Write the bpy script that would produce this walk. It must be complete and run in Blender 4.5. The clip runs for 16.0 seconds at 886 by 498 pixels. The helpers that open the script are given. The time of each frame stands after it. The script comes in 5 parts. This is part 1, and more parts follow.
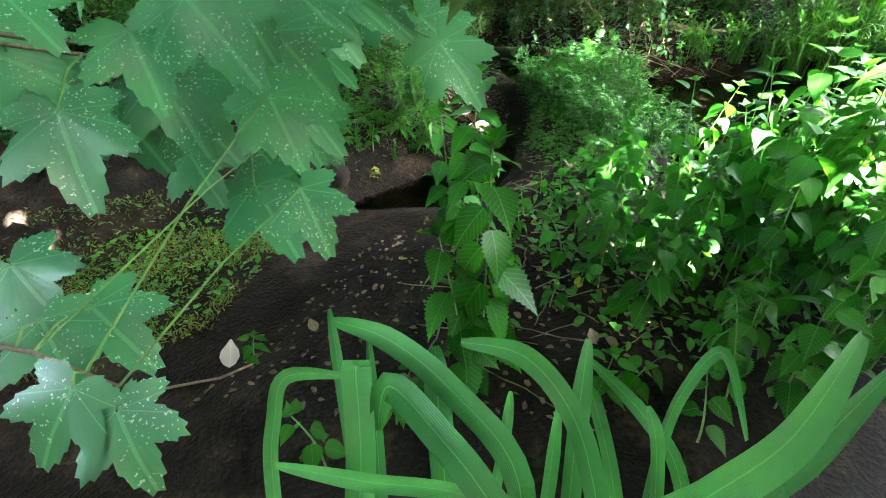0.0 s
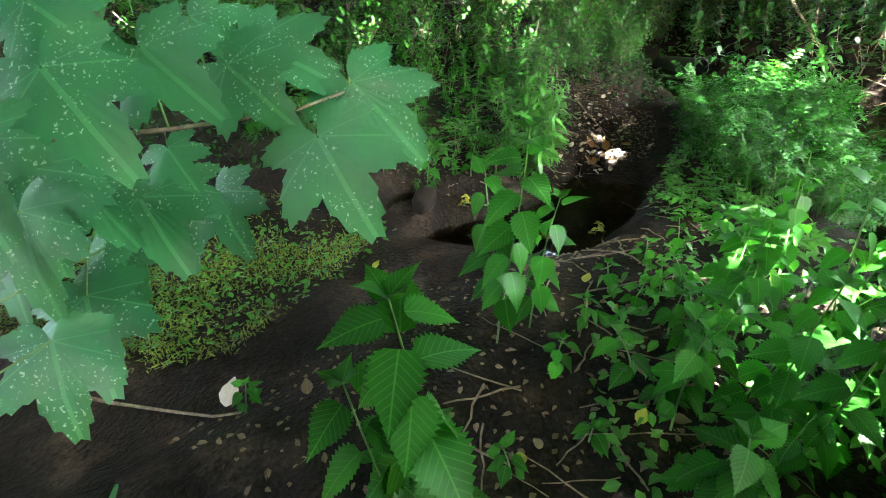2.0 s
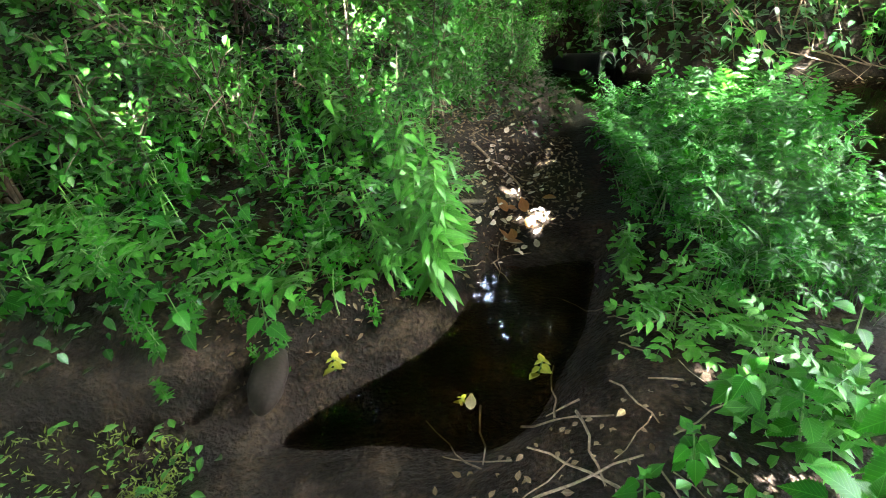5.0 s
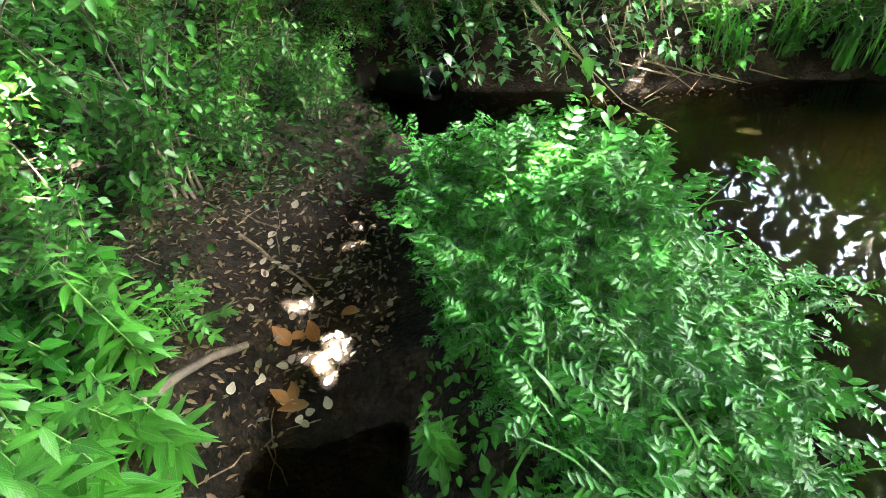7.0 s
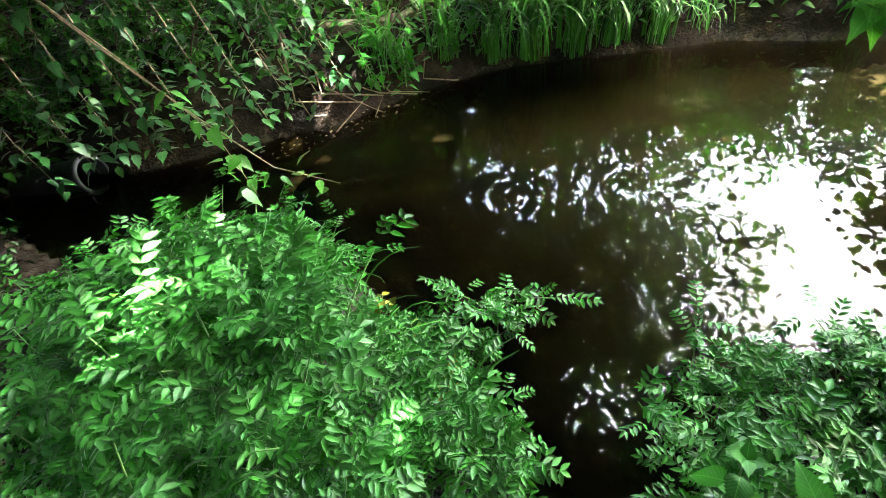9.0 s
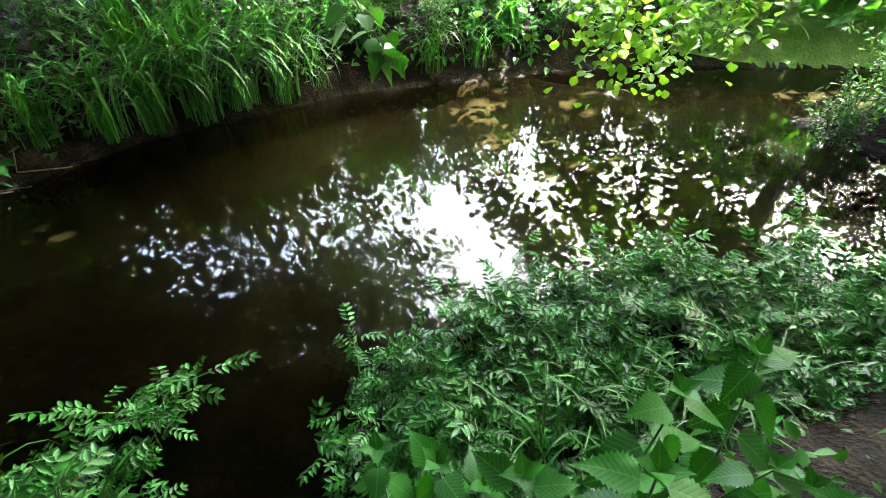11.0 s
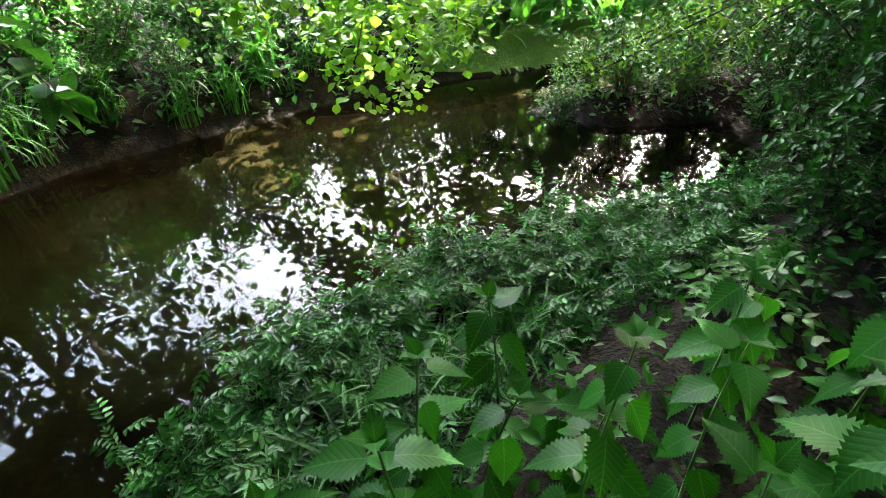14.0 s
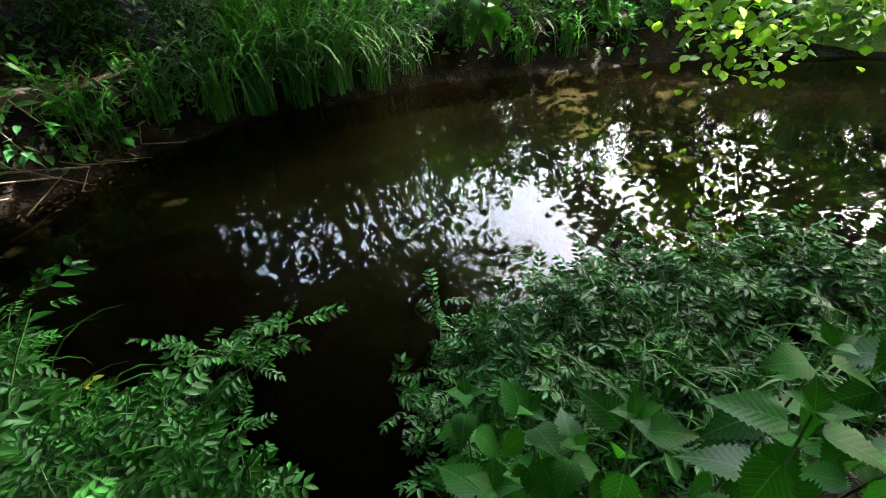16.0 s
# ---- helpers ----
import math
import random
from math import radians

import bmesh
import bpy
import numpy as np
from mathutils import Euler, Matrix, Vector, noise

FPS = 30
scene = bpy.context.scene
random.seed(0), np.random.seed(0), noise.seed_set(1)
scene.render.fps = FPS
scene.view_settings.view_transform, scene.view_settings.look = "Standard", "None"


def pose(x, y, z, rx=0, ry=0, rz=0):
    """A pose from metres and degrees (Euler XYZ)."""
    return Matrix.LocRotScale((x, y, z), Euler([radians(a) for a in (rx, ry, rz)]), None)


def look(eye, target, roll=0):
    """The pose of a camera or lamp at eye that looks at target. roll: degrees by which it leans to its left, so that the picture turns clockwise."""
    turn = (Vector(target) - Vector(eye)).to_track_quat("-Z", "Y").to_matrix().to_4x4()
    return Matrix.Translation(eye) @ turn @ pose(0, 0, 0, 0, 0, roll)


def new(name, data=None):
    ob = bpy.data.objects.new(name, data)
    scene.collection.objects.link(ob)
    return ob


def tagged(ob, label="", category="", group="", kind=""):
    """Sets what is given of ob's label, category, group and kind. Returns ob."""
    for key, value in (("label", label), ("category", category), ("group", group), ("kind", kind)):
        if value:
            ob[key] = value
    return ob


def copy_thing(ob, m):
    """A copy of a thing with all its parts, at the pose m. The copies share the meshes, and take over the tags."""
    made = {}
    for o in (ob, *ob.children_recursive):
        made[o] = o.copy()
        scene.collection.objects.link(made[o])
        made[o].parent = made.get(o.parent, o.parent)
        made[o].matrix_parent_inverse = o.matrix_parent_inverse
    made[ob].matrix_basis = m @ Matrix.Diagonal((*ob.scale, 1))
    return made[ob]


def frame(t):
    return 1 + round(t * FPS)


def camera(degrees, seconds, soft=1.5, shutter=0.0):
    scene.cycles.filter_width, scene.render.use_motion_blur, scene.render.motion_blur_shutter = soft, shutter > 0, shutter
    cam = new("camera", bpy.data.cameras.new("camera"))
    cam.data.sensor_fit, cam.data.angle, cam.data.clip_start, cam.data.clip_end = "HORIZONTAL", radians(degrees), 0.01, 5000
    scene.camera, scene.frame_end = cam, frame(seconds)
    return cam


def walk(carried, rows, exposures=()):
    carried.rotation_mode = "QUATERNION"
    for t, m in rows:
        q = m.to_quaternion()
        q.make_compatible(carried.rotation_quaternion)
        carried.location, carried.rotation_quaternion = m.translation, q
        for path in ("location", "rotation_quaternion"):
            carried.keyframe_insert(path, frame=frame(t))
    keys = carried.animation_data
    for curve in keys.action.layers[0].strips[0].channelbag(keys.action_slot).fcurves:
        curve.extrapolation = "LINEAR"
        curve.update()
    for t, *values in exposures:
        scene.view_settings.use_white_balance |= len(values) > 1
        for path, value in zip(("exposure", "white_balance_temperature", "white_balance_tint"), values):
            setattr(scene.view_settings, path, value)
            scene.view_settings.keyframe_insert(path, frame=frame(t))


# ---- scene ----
cam = camera(86.5, 16.0, 1.0)

EXPOSURES = [(t, stops, 6250, 14) for t, stops in ((0, 7.1), (3, 7.05), (5.5, 7.3), (7, 7.2), (8, 6.9), (10, 6.45), (12.5, 5.6), (14.5, 5.4), (15, 5.3), (15.5, 5.15), (16, 5.05))]
PATH = [
    (0, (0.064, -2.28, 1.617), (0.041, -0.642, 0.469), 0.1),
    (0.5, (0.175, -2.216, 1.676), (0.112, -0.579, 0.529), 3.2),
    (1, (0.251, -1.967, 1.624), (0.147, -0.331, 0.478), 3.9),
    (1.5, (0.373, -1.82, 1.642), (0.107, -0.214, 0.48), 1.8),
    (2, (0.447, -1.716, 1.646), (-0.202, -0.22, 0.489), -2.9),
    (2.5, (0.643, -1.567, 1.626), (-0.046, -0.09, 0.465), -2.1),
    (2.8, (0.655, -1.489, 1.648), (-0.004, -0.022, 0.46), -2.0),
    (3, (0.592, -1.39, 1.637), (-0.042, 0.094, 0.455), -1.6),
    (5.3, (0.358, -0.131, 1.596), (0.023, 1.437, 0.4), -11.0),
    (5.5, (0.365, 0.04, 1.601), (0.133, 1.608, 0.382), -9.6),
    (6, (0.395, 0.294, 1.578), (0.253, 1.85, 0.329), -7.7),
    (6.5, (0.589, 0.525, 1.563), (0.488, 2.054, 0.278), -7.3),
    (7, (0.815, 0.685, 1.551), (0.861, 2.214, 0.263), -7.6),
    (7.5, (1.036, 0.817, 1.554), (1.26, 2.341, 0.278), -8.3),
    (8, (1.252, 0.911, 1.575), (1.646, 2.376, 0.272), -9.9),
    (8.5, (1.405, 0.933, 1.539), (1.965, 2.316, 0.208), -10.7),
    (9, (1.511, 0.922, 1.505), (2.256, 2.211, 0.169), -10.0),
    (9.5, (1.598, 0.867, 1.496), (2.596, 1.999, 0.184), -6.9),
    (10, (1.67, 0.78, 1.493), (2.876, 1.707, 0.195), -3.9),
    (10.2, (1.685, 0.753, 1.499), (2.955, 1.603, 0.21), -3.1),
    (12.3, (1.701, 0.459, 1.313), (3.353, 0.415, 0.186), -2.7),
    (12.5, (1.708, 0.439, 1.321), (3.361, 0.342, 0.199), -3.1),
    (13, (1.71, 0.399, 1.332), (3.372, 0.228, 0.232), -3.2),
    (13.5, (1.715, 0.396, 1.329), (3.369, 0.232, 0.217), -3.2),
    (14, (1.715, 0.398, 1.328), (3.369, 0.241, 0.215), -3.4),
    (14.5, (1.719, 0.427, 1.327), (3.375, 0.491, 0.207), -3.7),
    (15, (1.709, 0.523, 1.318), (3.324, 0.841, 0.182), -4.8),
    (15.5, (1.667, 0.601, 1.317), (3.199, 1.16, 0.16), -5.0),
    (16, (1.612, 0.679, 1.301), (3.015, 1.462, 0.11), -4.3),
]
walk(cam, [(t, look(eye, target, roll)) for t, eye, target, roll in PATH], EXPOSURES)

# ---- light: a sky seen through gaps in the trees, and a high sun that the crowns break into spots ----
SUN_YAW, SUN_HEIGHT = radians(-133), radians(54)
SUN_WAY = Vector((-math.sin(SUN_YAW) * math.cos(SUN_HEIGHT), math.cos(SUN_YAW) * math.cos(SUN_HEIGHT), math.sin(SUN_HEIGHT)))
world = bpy.data.worlds.new("sky")
scene.world = world
world.use_nodes = True
sky = world.node_tree.nodes.new("ShaderNodeTexSky")
sky.sky_type = "NISHITA"
sky.sun_disc = False
sky.air_density, sky.dust_density, sky.sun_elevation = 1.8, 9.0, SUN_HEIGHT
sky.sun_rotation = math.atan2(SUN_WAY.x, SUN_WAY.y)
world.node_tree.nodes["Background"].inputs[1].default_value = 0.15
world.node_tree.links.new(sky.outputs[0], world.node_tree.nodes["Background"].inputs[0])
sun = new("sun", bpy.data.lights.new("sun", "SUN"))
sun.data.energy, sun.data.angle, sun.data.color = 3.8, radians(0.5), (1.0, 0.95, 0.84)
sun.matrix_world = look(SUN_WAY * 30, (0, 0, 0))


# ---- materials ----
class Nodes:
    """A short way to wire a node material."""

    def __init__(self, name):
        self.mat = bpy.data.materials.new(name)
        self.mat.use_nodes = True
        self.tree = self.mat.node_tree
        self.bsdf = self.tree.nodes["Principled BSDF"]
        self.out = self.tree.nodes["Material Output"]

    def node(self, kind, **values):
        n = self.tree.nodes.new("ShaderNode" + kind)
        for key, value in values.items():
            setattr(n, key, value)
        return n

    def link(self, a, b):
        self.tree.links.new(a, b)

    def put(self, socket, value):
        if hasattr(value, "is_output"):
            self.link(value, socket)
        else:
            socket.default_value = value

    def math(self, op, a, b=0.0, c=0.0):
        n = self.node("Math", operation=op)
        for k, v in enumerate((a, b, c)):
            self.put(n.inputs[k], v)
        return n.outputs[0]

    def ramp(self, fac, stops):
        n = self.node("ValToRGB")
        els = n.color_ramp.elements
        while len(els) < len(stops):
            els.new(0.5)
        for e, (p, c) in zip(els, stops):
            e.position, e.color = p, (*c, 1)
        self.link(fac, n.inputs[0])
        return n.outputs[0]

    def mix(self, fac, a, b, blend="MIX"):
        n = self.node("Mix", data_type="RGBA", blend_type=blend)
        self.put(n.inputs[0], fac)
        for k, v in ((6, a), (7, b)):
            self.put(n.inputs[k], v if hasattr(v, "is_output") else (*v, 1))
        return n.outputs[2]

    def noise(self, scale, detail=3.0, coords=None, rough=0.55):
        n = self.node("TexNoise")
        n.inputs["Scale"].default_value, n.inputs["Detail"].default_value, n.inputs["Roughness"].default_value = scale, detail, rough
        self.link(coords or self.node("NewGeometry").outputs["Position"], n.inputs["Vector"])
        return n.outputs["Fac"]

    def bump(self, height, strength, distance=0.01):
        n = self.node("Bump")
        n.inputs["Strength"].default_value, n.inputs["Distance"].default_value = strength, distance
        self.link(height, n.inputs["Height"])
        self.link(n.outputs[0], self.bsdf.inputs["Normal"])
        return n.outputs[0]


def leaf_material(name, dark, light, veins="pinnate", gloss=0.42, through_light=0.38, flecks=0.0, glow=(1.25, 1.25, 0.45), waxy=0.25):
    """A leaf: blotched green with veins in the leaf's own coordinates, a waxy sheen and light that passes through."""
    m = Nodes(name)
    geo, info = m.node("NewGeometry"), m.node("ObjectInfo")
    uv = m.node("SeparateXYZ")
    m.link(m.node("UVMap").outputs[0], uv.inputs[0])
    u, v = m.math("ABSOLUTE", m.math("SUBTRACT", uv.outputs[0], 0.5)), uv.outputs[1]
    pick = m.math("FRACT", m.math("ADD", geo.outputs["Random Per Island"], info.outputs["Random"]))
    blotch = m.noise(9.0, 4.0)
    tone = m.math("ADD", m.math("MULTIPLY", pick, 0.6), m.math("MULTIPLY", blotch, 0.5))
    col = m.mix(tone, dark, light)
    rib = m.math("LESS_THAN", u, 0.008 if veins == "palmate" else 0.018)
    if veins == "pinnate":
        wave = m.math("FRACT", m.math("MULTIPLY", m.math("SUBTRACT", v, m.math("MULTIPLY", u, 0.7)), 9.0))
        side = m.math("LESS_THAN", m.math("ABSOLUTE", m.math("SUBTRACT", wave, 0.5)), 0.06)
        rib = m.math("MAXIMUM", rib, m.math("MULTIPLY", side, 0.7))
        relief = m.math("ABSOLUTE", m.math("SUBTRACT", wave, 0.5))
    elif veins == "palmate":
        for angle in (42, 84):
            a = radians(angle)
            off = m.math("ABSOLUTE", m.math("SUBTRACT", m.math("MULTIPLY", u, math.cos(a)), m.math("MULTIPLY", m.math("SUBTRACT", v, 0.22), math.sin(a))))
            rib = m.math("MAXIMUM", rib, m.math("LESS_THAN", off, 0.004))
        relief = m.noise(60.0, 3.0)
    else:
        relief = m.math("ABSOLUTE", m.math("SUBTRACT", m.math("FRACT", m.math("MULTIPLY", u, 14.0)), 0.5))
    col = m.mix(m.math("MULTIPLY", rib, 0.34), col, tuple(min(1, 1.6 * c + 0.05) for c in light))
    if flecks:
        spot = m.math("GREATER_THAN", m.noise(190.0, 2.0), 0.64)
        patch = m.math("GREATER_THAN", m.noise(14.0, 2.0), 0.5)
        col = m.mix(m.math("MULTIPLY", m.math("MULTIPLY", spot, patch), flecks), col, (0.55, 0.68, 0.6))
    m.link(col, m.bsdf.inputs["Base Color"])
    m.put(m.bsdf.inputs["Roughness"], m.math("ADD", m.math("MULTIPLY", blotch, 0.2), gloss - 0.16))
    m.bsdf.inputs["Specular IOR Level"].default_value = waxy
    m.bump(relief, 0.22, 0.003)
    shine = m.node("BsdfTranslucent")
    m.link(m.mix(1.0, col, glow, "MULTIPLY"), shine.inputs[0])
    both = m.node("MixShader")
    both.inputs[0].default_value = through_light
    m.link(m.bsdf.outputs[0], both.inputs[1])
    m.link(shine.outputs[0], both.inputs[2])
    m.link(both.outputs[0], m.out.inputs[0])
    return m.mat


def rough_material(name, stops, scale, rough=(0.6, 0.95), bump=0.6, fine=8.0, distance=0.02, shine=0.25):
    """Earth, wood or stone: a colour ramp over broad noise, mottled by fine noise, with relief of both sizes."""
    m = Nodes(name)
    broad, small = m.noise(scale, 5.0), m.noise(scale * fine, 4.0)
    mixed = m.math("ADD", m.math("MULTIPLY", broad, 0.65), m.math("MULTIPLY", small, 0.35))
    m.link(m.ramp(mixed, stops), m.bsdf.inputs["Base Color"])
    m.link(m.math("ADD", m.math("MULTIPLY", broad, rough[1] - rough[0]), rough[0]), m.bsdf.inputs["Roughness"])
    m.bsdf.inputs["Specular IOR Level"].default_value = shine
    m.bump(mixed, bump, distance)
    return m.mat


def water_material():
    """Clear shallow water, slightly brown: a mirror by Fresnel over what lies below, with small ripples."""
    m = Nodes("stream_water")
    stretch = m.node("Mapping")
    m.link(m.node("NewGeometry").outputs["Position"], stretch.inputs[0])
    stretch.inputs["Scale"].default_value = (1.0, 1.6, 1.0)
    ripple = m.math("ADD", m.noise(2.2, 2.0, stretch.outputs[0]), m.math("MULTIPLY", m.noise(11.0, 2.0, stretch.outputs[0]), 0.05))
    bump = m.node("Bump")
    bump.inputs["Strength"].default_value, bump.inputs["Distance"].default_value = 0.13, 0.02
    m.link(ripple, bump.inputs["Height"])
    fresnel = m.node("Fresnel")
    fresnel.inputs[0].default_value = 1.33
    m.link(bump.outputs[0], fresnel.inputs["Normal"])
    gloss, clear = m.node("BsdfGlossy"), m.node("BsdfTransparent")
    gloss.inputs["Roughness"].default_value = 0.0
    m.link(bump.outputs[0], gloss.inputs["Normal"])
    clear.inputs[0].default_value = (0.50, 0.47, 0.31, 1)
    both = m.node("MixShader")
    m.link(fresnel.outputs[0], both.inputs[0])
    m.link(clear.outputs[0], both.inputs[1])
    m.link(gloss.outputs[0], both.inputs[2])
    m.link(both.outputs[0], m.out.inputs[0])
    return m.mat


MUD = rough_material("dark_wet_mud", [(0.36, (0.002, 0.0014, 0.0009)), (0.5, (0.008, 0.0054, 0.0033)), (0.68, (0.042, 0.029, 0.019))], 6.0, (0.45, 0.95), 1.0, 9.0, 0.06, 0.1)
SILT = rough_material("brown_stream_silt", [(0.3, (0.003, 0.0022, 0.0012)), (0.5, (0.009, 0.0066, 0.0034)), (0.72, (0.032, 0.025, 0.012))], 3.0, (0.7, 0.95), 0.5, 12.0, 0.02)
TURF = rough_material("meadow_turf", [(0.3, (0.05, 0.1, 0.02)), (0.6, (0.12, 0.2, 0.04)), (0.8, (0.2, 0.24, 0.07))], 2.0, (0.8, 1.0), 0.8, 20.0, 0.05)
BARK = rough_material("grey_brown_bark", [(0.3, (0.03, 0.024, 0.018)), (0.55, (0.09, 0.075, 0.055)), (0.75, (0.2, 0.17, 0.13))], 9.0, (0.8, 1.0), 0.9, 6.0, 0.01)
TWIG = rough_material("dry_twig_bark", [(0.3, (0.06, 0.045, 0.03)), (0.55, (0.16, 0.125, 0.085)), (0.75, (0.3, 0.25, 0.18))], 30.0, (0.7, 0.95), 0.5, 4.0, 0.003)
STONE = rough_material("dark_wet_stone", [(0.3, (0.006, 0.0045, 0.003)), (0.55, (0.014, 0.01, 0.0075)), (0.8, (0.03, 0.022, 0.017))], 8.0, (0.6, 0.9), 0.6, 8.0, 0.01, 0.12)
STEM = rough_material("green_stem", [(0.3, (0.05, 0.12, 0.03)), (0.6, (0.12, 0.24, 0.06)), (0.8, (0.22, 0.3, 0.1))], 12.0, (0.5, 0.7), 0.2, 4.0, 0.002)
PLASTIC = rough_material("dark_worn_plastic", [(0.3, (0.006, 0.008, 0.01)), (0.6, (0.014, 0.017, 0.02)), (0.85, (0.04, 0.044, 0.047))], 9.0, (0.25, 0.5), 0.15, 8.0, 0.004)
WATER = water_material()
NETTLE = leaf_material("nettle_leaf", (0.005, 0.041, 0.006), (0.029, 0.168, 0.015), "pinnate", 0.46, 0.48, 0.0, (1.4, 1.35, 0.35), 0.18)
SYCAMORE = leaf_material("sycamore_leaf", (0.019, 0.124, 0.046), (0.044, 0.214, 0.078), "palmate", 0.4, 0.22, 0.5, (1.25, 1.25, 0.6), 0.75)
IRIS = leaf_material("iris_blade", (0.020, 0.110, 0.028), (0.075, 0.300, 0.080), "blade", 0.36, 0.3)
WEED = leaf_material("water_weed_leaf", (0.006, 0.034, 0.006), (0.044, 0.205, 0.030), "plain", 0.34, 0.27, 0.0, (1.3, 1.25, 0.5), 0.26)
HERB = leaf_material("herb_leaf", (0.009, 0.053, 0.005), (0.054, 0.209, 0.022), "pinnate", 0.42, 0.27, 0.0, (1.3, 1.25, 0.5), 0.34)
SHRUB = leaf_material("shrub_leaf", (0.004, 0.028, 0.003), (0.036, 0.170, 0.017), "plain", 0.42, 0.27, 0.0, (1.3, 1.25, 0.5), 0.34)
ALDER = leaf_material("alder_leaf", (0.053, 0.164, 0.011), (0.160, 0.324, 0.025), "pinnate", 0.42, 0.45)
IVY = leaf_material("ivy_leaf", (0.002, 0.015, 0.002), (0.015, 0.083, 0.011), "plain", 0.34, 0.2)
SEDGE = leaf_material("sedge_blade", (0.007, 0.047, 0.005), (0.041, 0.190, 0.018), "blade", 0.38, 0.3, 0.0, (1.25, 1.25, 0.45), 0.28)
BRAMBLE = leaf_material("bramble_leaf", (0.006, 0.034, 0.008), (0.024, 0.105, 0.028), "pinnate", 0.4, 0.2, 0.0, (1.25, 1.25, 0.5), 0.3)
CROWN = leaf_material("tree_leaf", (0.015, 0.044, 0.007), (0.042, 0.095, 0.019), "plain", 0.45, 0.2)
MOSS = leaf_material("moss_and_cress", (0.026, 0.056, 0.009), (0.173, 0.236, 0.042), "plain", 0.6, 0.3)
DEAD = leaf_material("dead_leaf", (0.038, 0.024, 0.011), (0.166, 0.130, 0.077), "pinnate", 0.6, 0.15, 0.0, (1, 0.9, 0.7))
ORANGE = leaf_material("orange_fallen_leaf", (0.139, 0.058, 0.014), (0.241, 0.133, 0.045), "pinnate", 0.5, 0.2, 0.0, (1, 0.8, 0.5))
PALE = leaf_material("bleached_and_sun_flecked_leaf", (0.215, 0.191, 0.150), (0.335, 0.301, 0.254), "pinnate", 0.5, 0.1, 0.0, (1, 1, 1))
YELLOW = leaf_material("yellowing_leaf", (0.156, 0.182, 0.018), (0.300, 0.299, 0.042), "pinnate", 0.45, 0.3)


# ---- mesh helpers: a template is (verts, triangles, uvs) ----
def template(rows):
    """A strip of cross rows of points, each (x, y, z, u, v), all of one length, made into triangles."""
    rows = np.array(rows, float)
    n, k = rows.shape[:2]
    ids = np.arange(n * k).reshape(n, k)
    a, b, c, d = ids[:-1, :-1].ravel(), ids[:-1, 1:].ravel(), ids[1:, 1:].ravel(), ids[1:, :-1].ravel()
    flat = rows.reshape(-1, 5)
    return flat[:, :3], np.concatenate((np.stack((a, b, c), 1), np.stack((a, c, d), 1))), flat[:, 3:]


def ovate(length=1.0, width=0.6, parts=4, belly=0.38, teeth=0.0, fold=0.12, droop=0.25, point=1.3):
    """A leaf with its stalk end at the origin, along +y, face up: toothed if asked, folded at the rib, hanging at the tip."""
    rows = []
    for i in range(parts + 1):
        v = i / parts
        s = v ** (math.log(0.5) / math.log(belly))
        w = 0.5 * width * max(0.0, math.sin(math.pi * s)) ** (0.75 if v < belly else point) + 0.004
        saw = 1.0 + (teeth if i % 2 else -teeth * 0.5)
        w = w * saw if 0 < i < parts else w
        y, z = length * (v + (0.03 * teeth if i % 2 else 0)), -droop * length * v * v
        rows.append([(-w, y - 0.1 * w * (teeth > 0), z + fold * w * 2, 0.5 - 0.5 * w / (0.5 * width), v), (0, y, z, 0.5, v), (w, y - 0.1 * w * (teeth > 0), z + fold * w * 2, 0.5 + 0.5 * w / (0.5 * width), v)])
    return template(rows)


def palmate(size=1.0, cup=0.12):
    """A five-lobed maple-like leaf with a toothed edge, its stalk end at the origin, along +y."""
    lobes = [(0, 1.0, 27), (46, 0.8, 27), (-46, 0.8, 27), (98, 0.56, 30), (-98, 0.56, 30)]
    outer, ring, inner = [], [], []
    steps = 76
    for i in range(steps + 1):
        a = -156 + 312 * i / steps
        r = 0.34
        for at, top, wide in lobes:
            r = max(r, top * (1 - 0.5 * min(1.6, abs(a - at) / wide) ** 1.25))
        r *= 1 + (0.05 if i % 2 else -0.04)
        r *= min(1.0, 0.35 + (156 - abs(a)) / 30)
        x, y = math.sin(radians(a)) * r, math.cos(radians(a)) * r
        for f, dest in ((1.0, outer), (0.55, ring), (0.02, inner)):
            z = -cup * (f * r) ** 2 * (1.5 + math.cos(radians(a * 3.9))) * 0.8
            dest.append((x * f * size, y * f * size, z * size, 0.5 + 0.36 * x * f, 0.22 + 0.72 * y * f))
    return template([inner, ring, outer])


def blade(length=1.0, width=0.03, bend=0.8, parts=8, kink=0.0, keel=0.25):
    """A strap-shaped blade that stands up along +z and arches over towards +y."""
    rows, y, z = [], 0.0, 0.0
    for i in range(parts + 1):
        v = i / parts
        a = bend * v ** 1.7 + (kink if v > 0.62 else 0)
        if i:
            y, z = y + math.sin(a) * length / parts, z + math.cos(a) * length / parts
        w = 0.5 * width * min(1.0, (1.02 - v) * 2.6) ** 0.7 + 0.0008
        lift = keel * w
        rows.append([(-w, y + lift * math.cos(a), z + lift * math.sin(a), 0.0, v), (0, y, z, 0.5, v), (w, y + lift * math.cos(a), z + lift * math.sin(a), 1.0, v)])
    return template(rows)


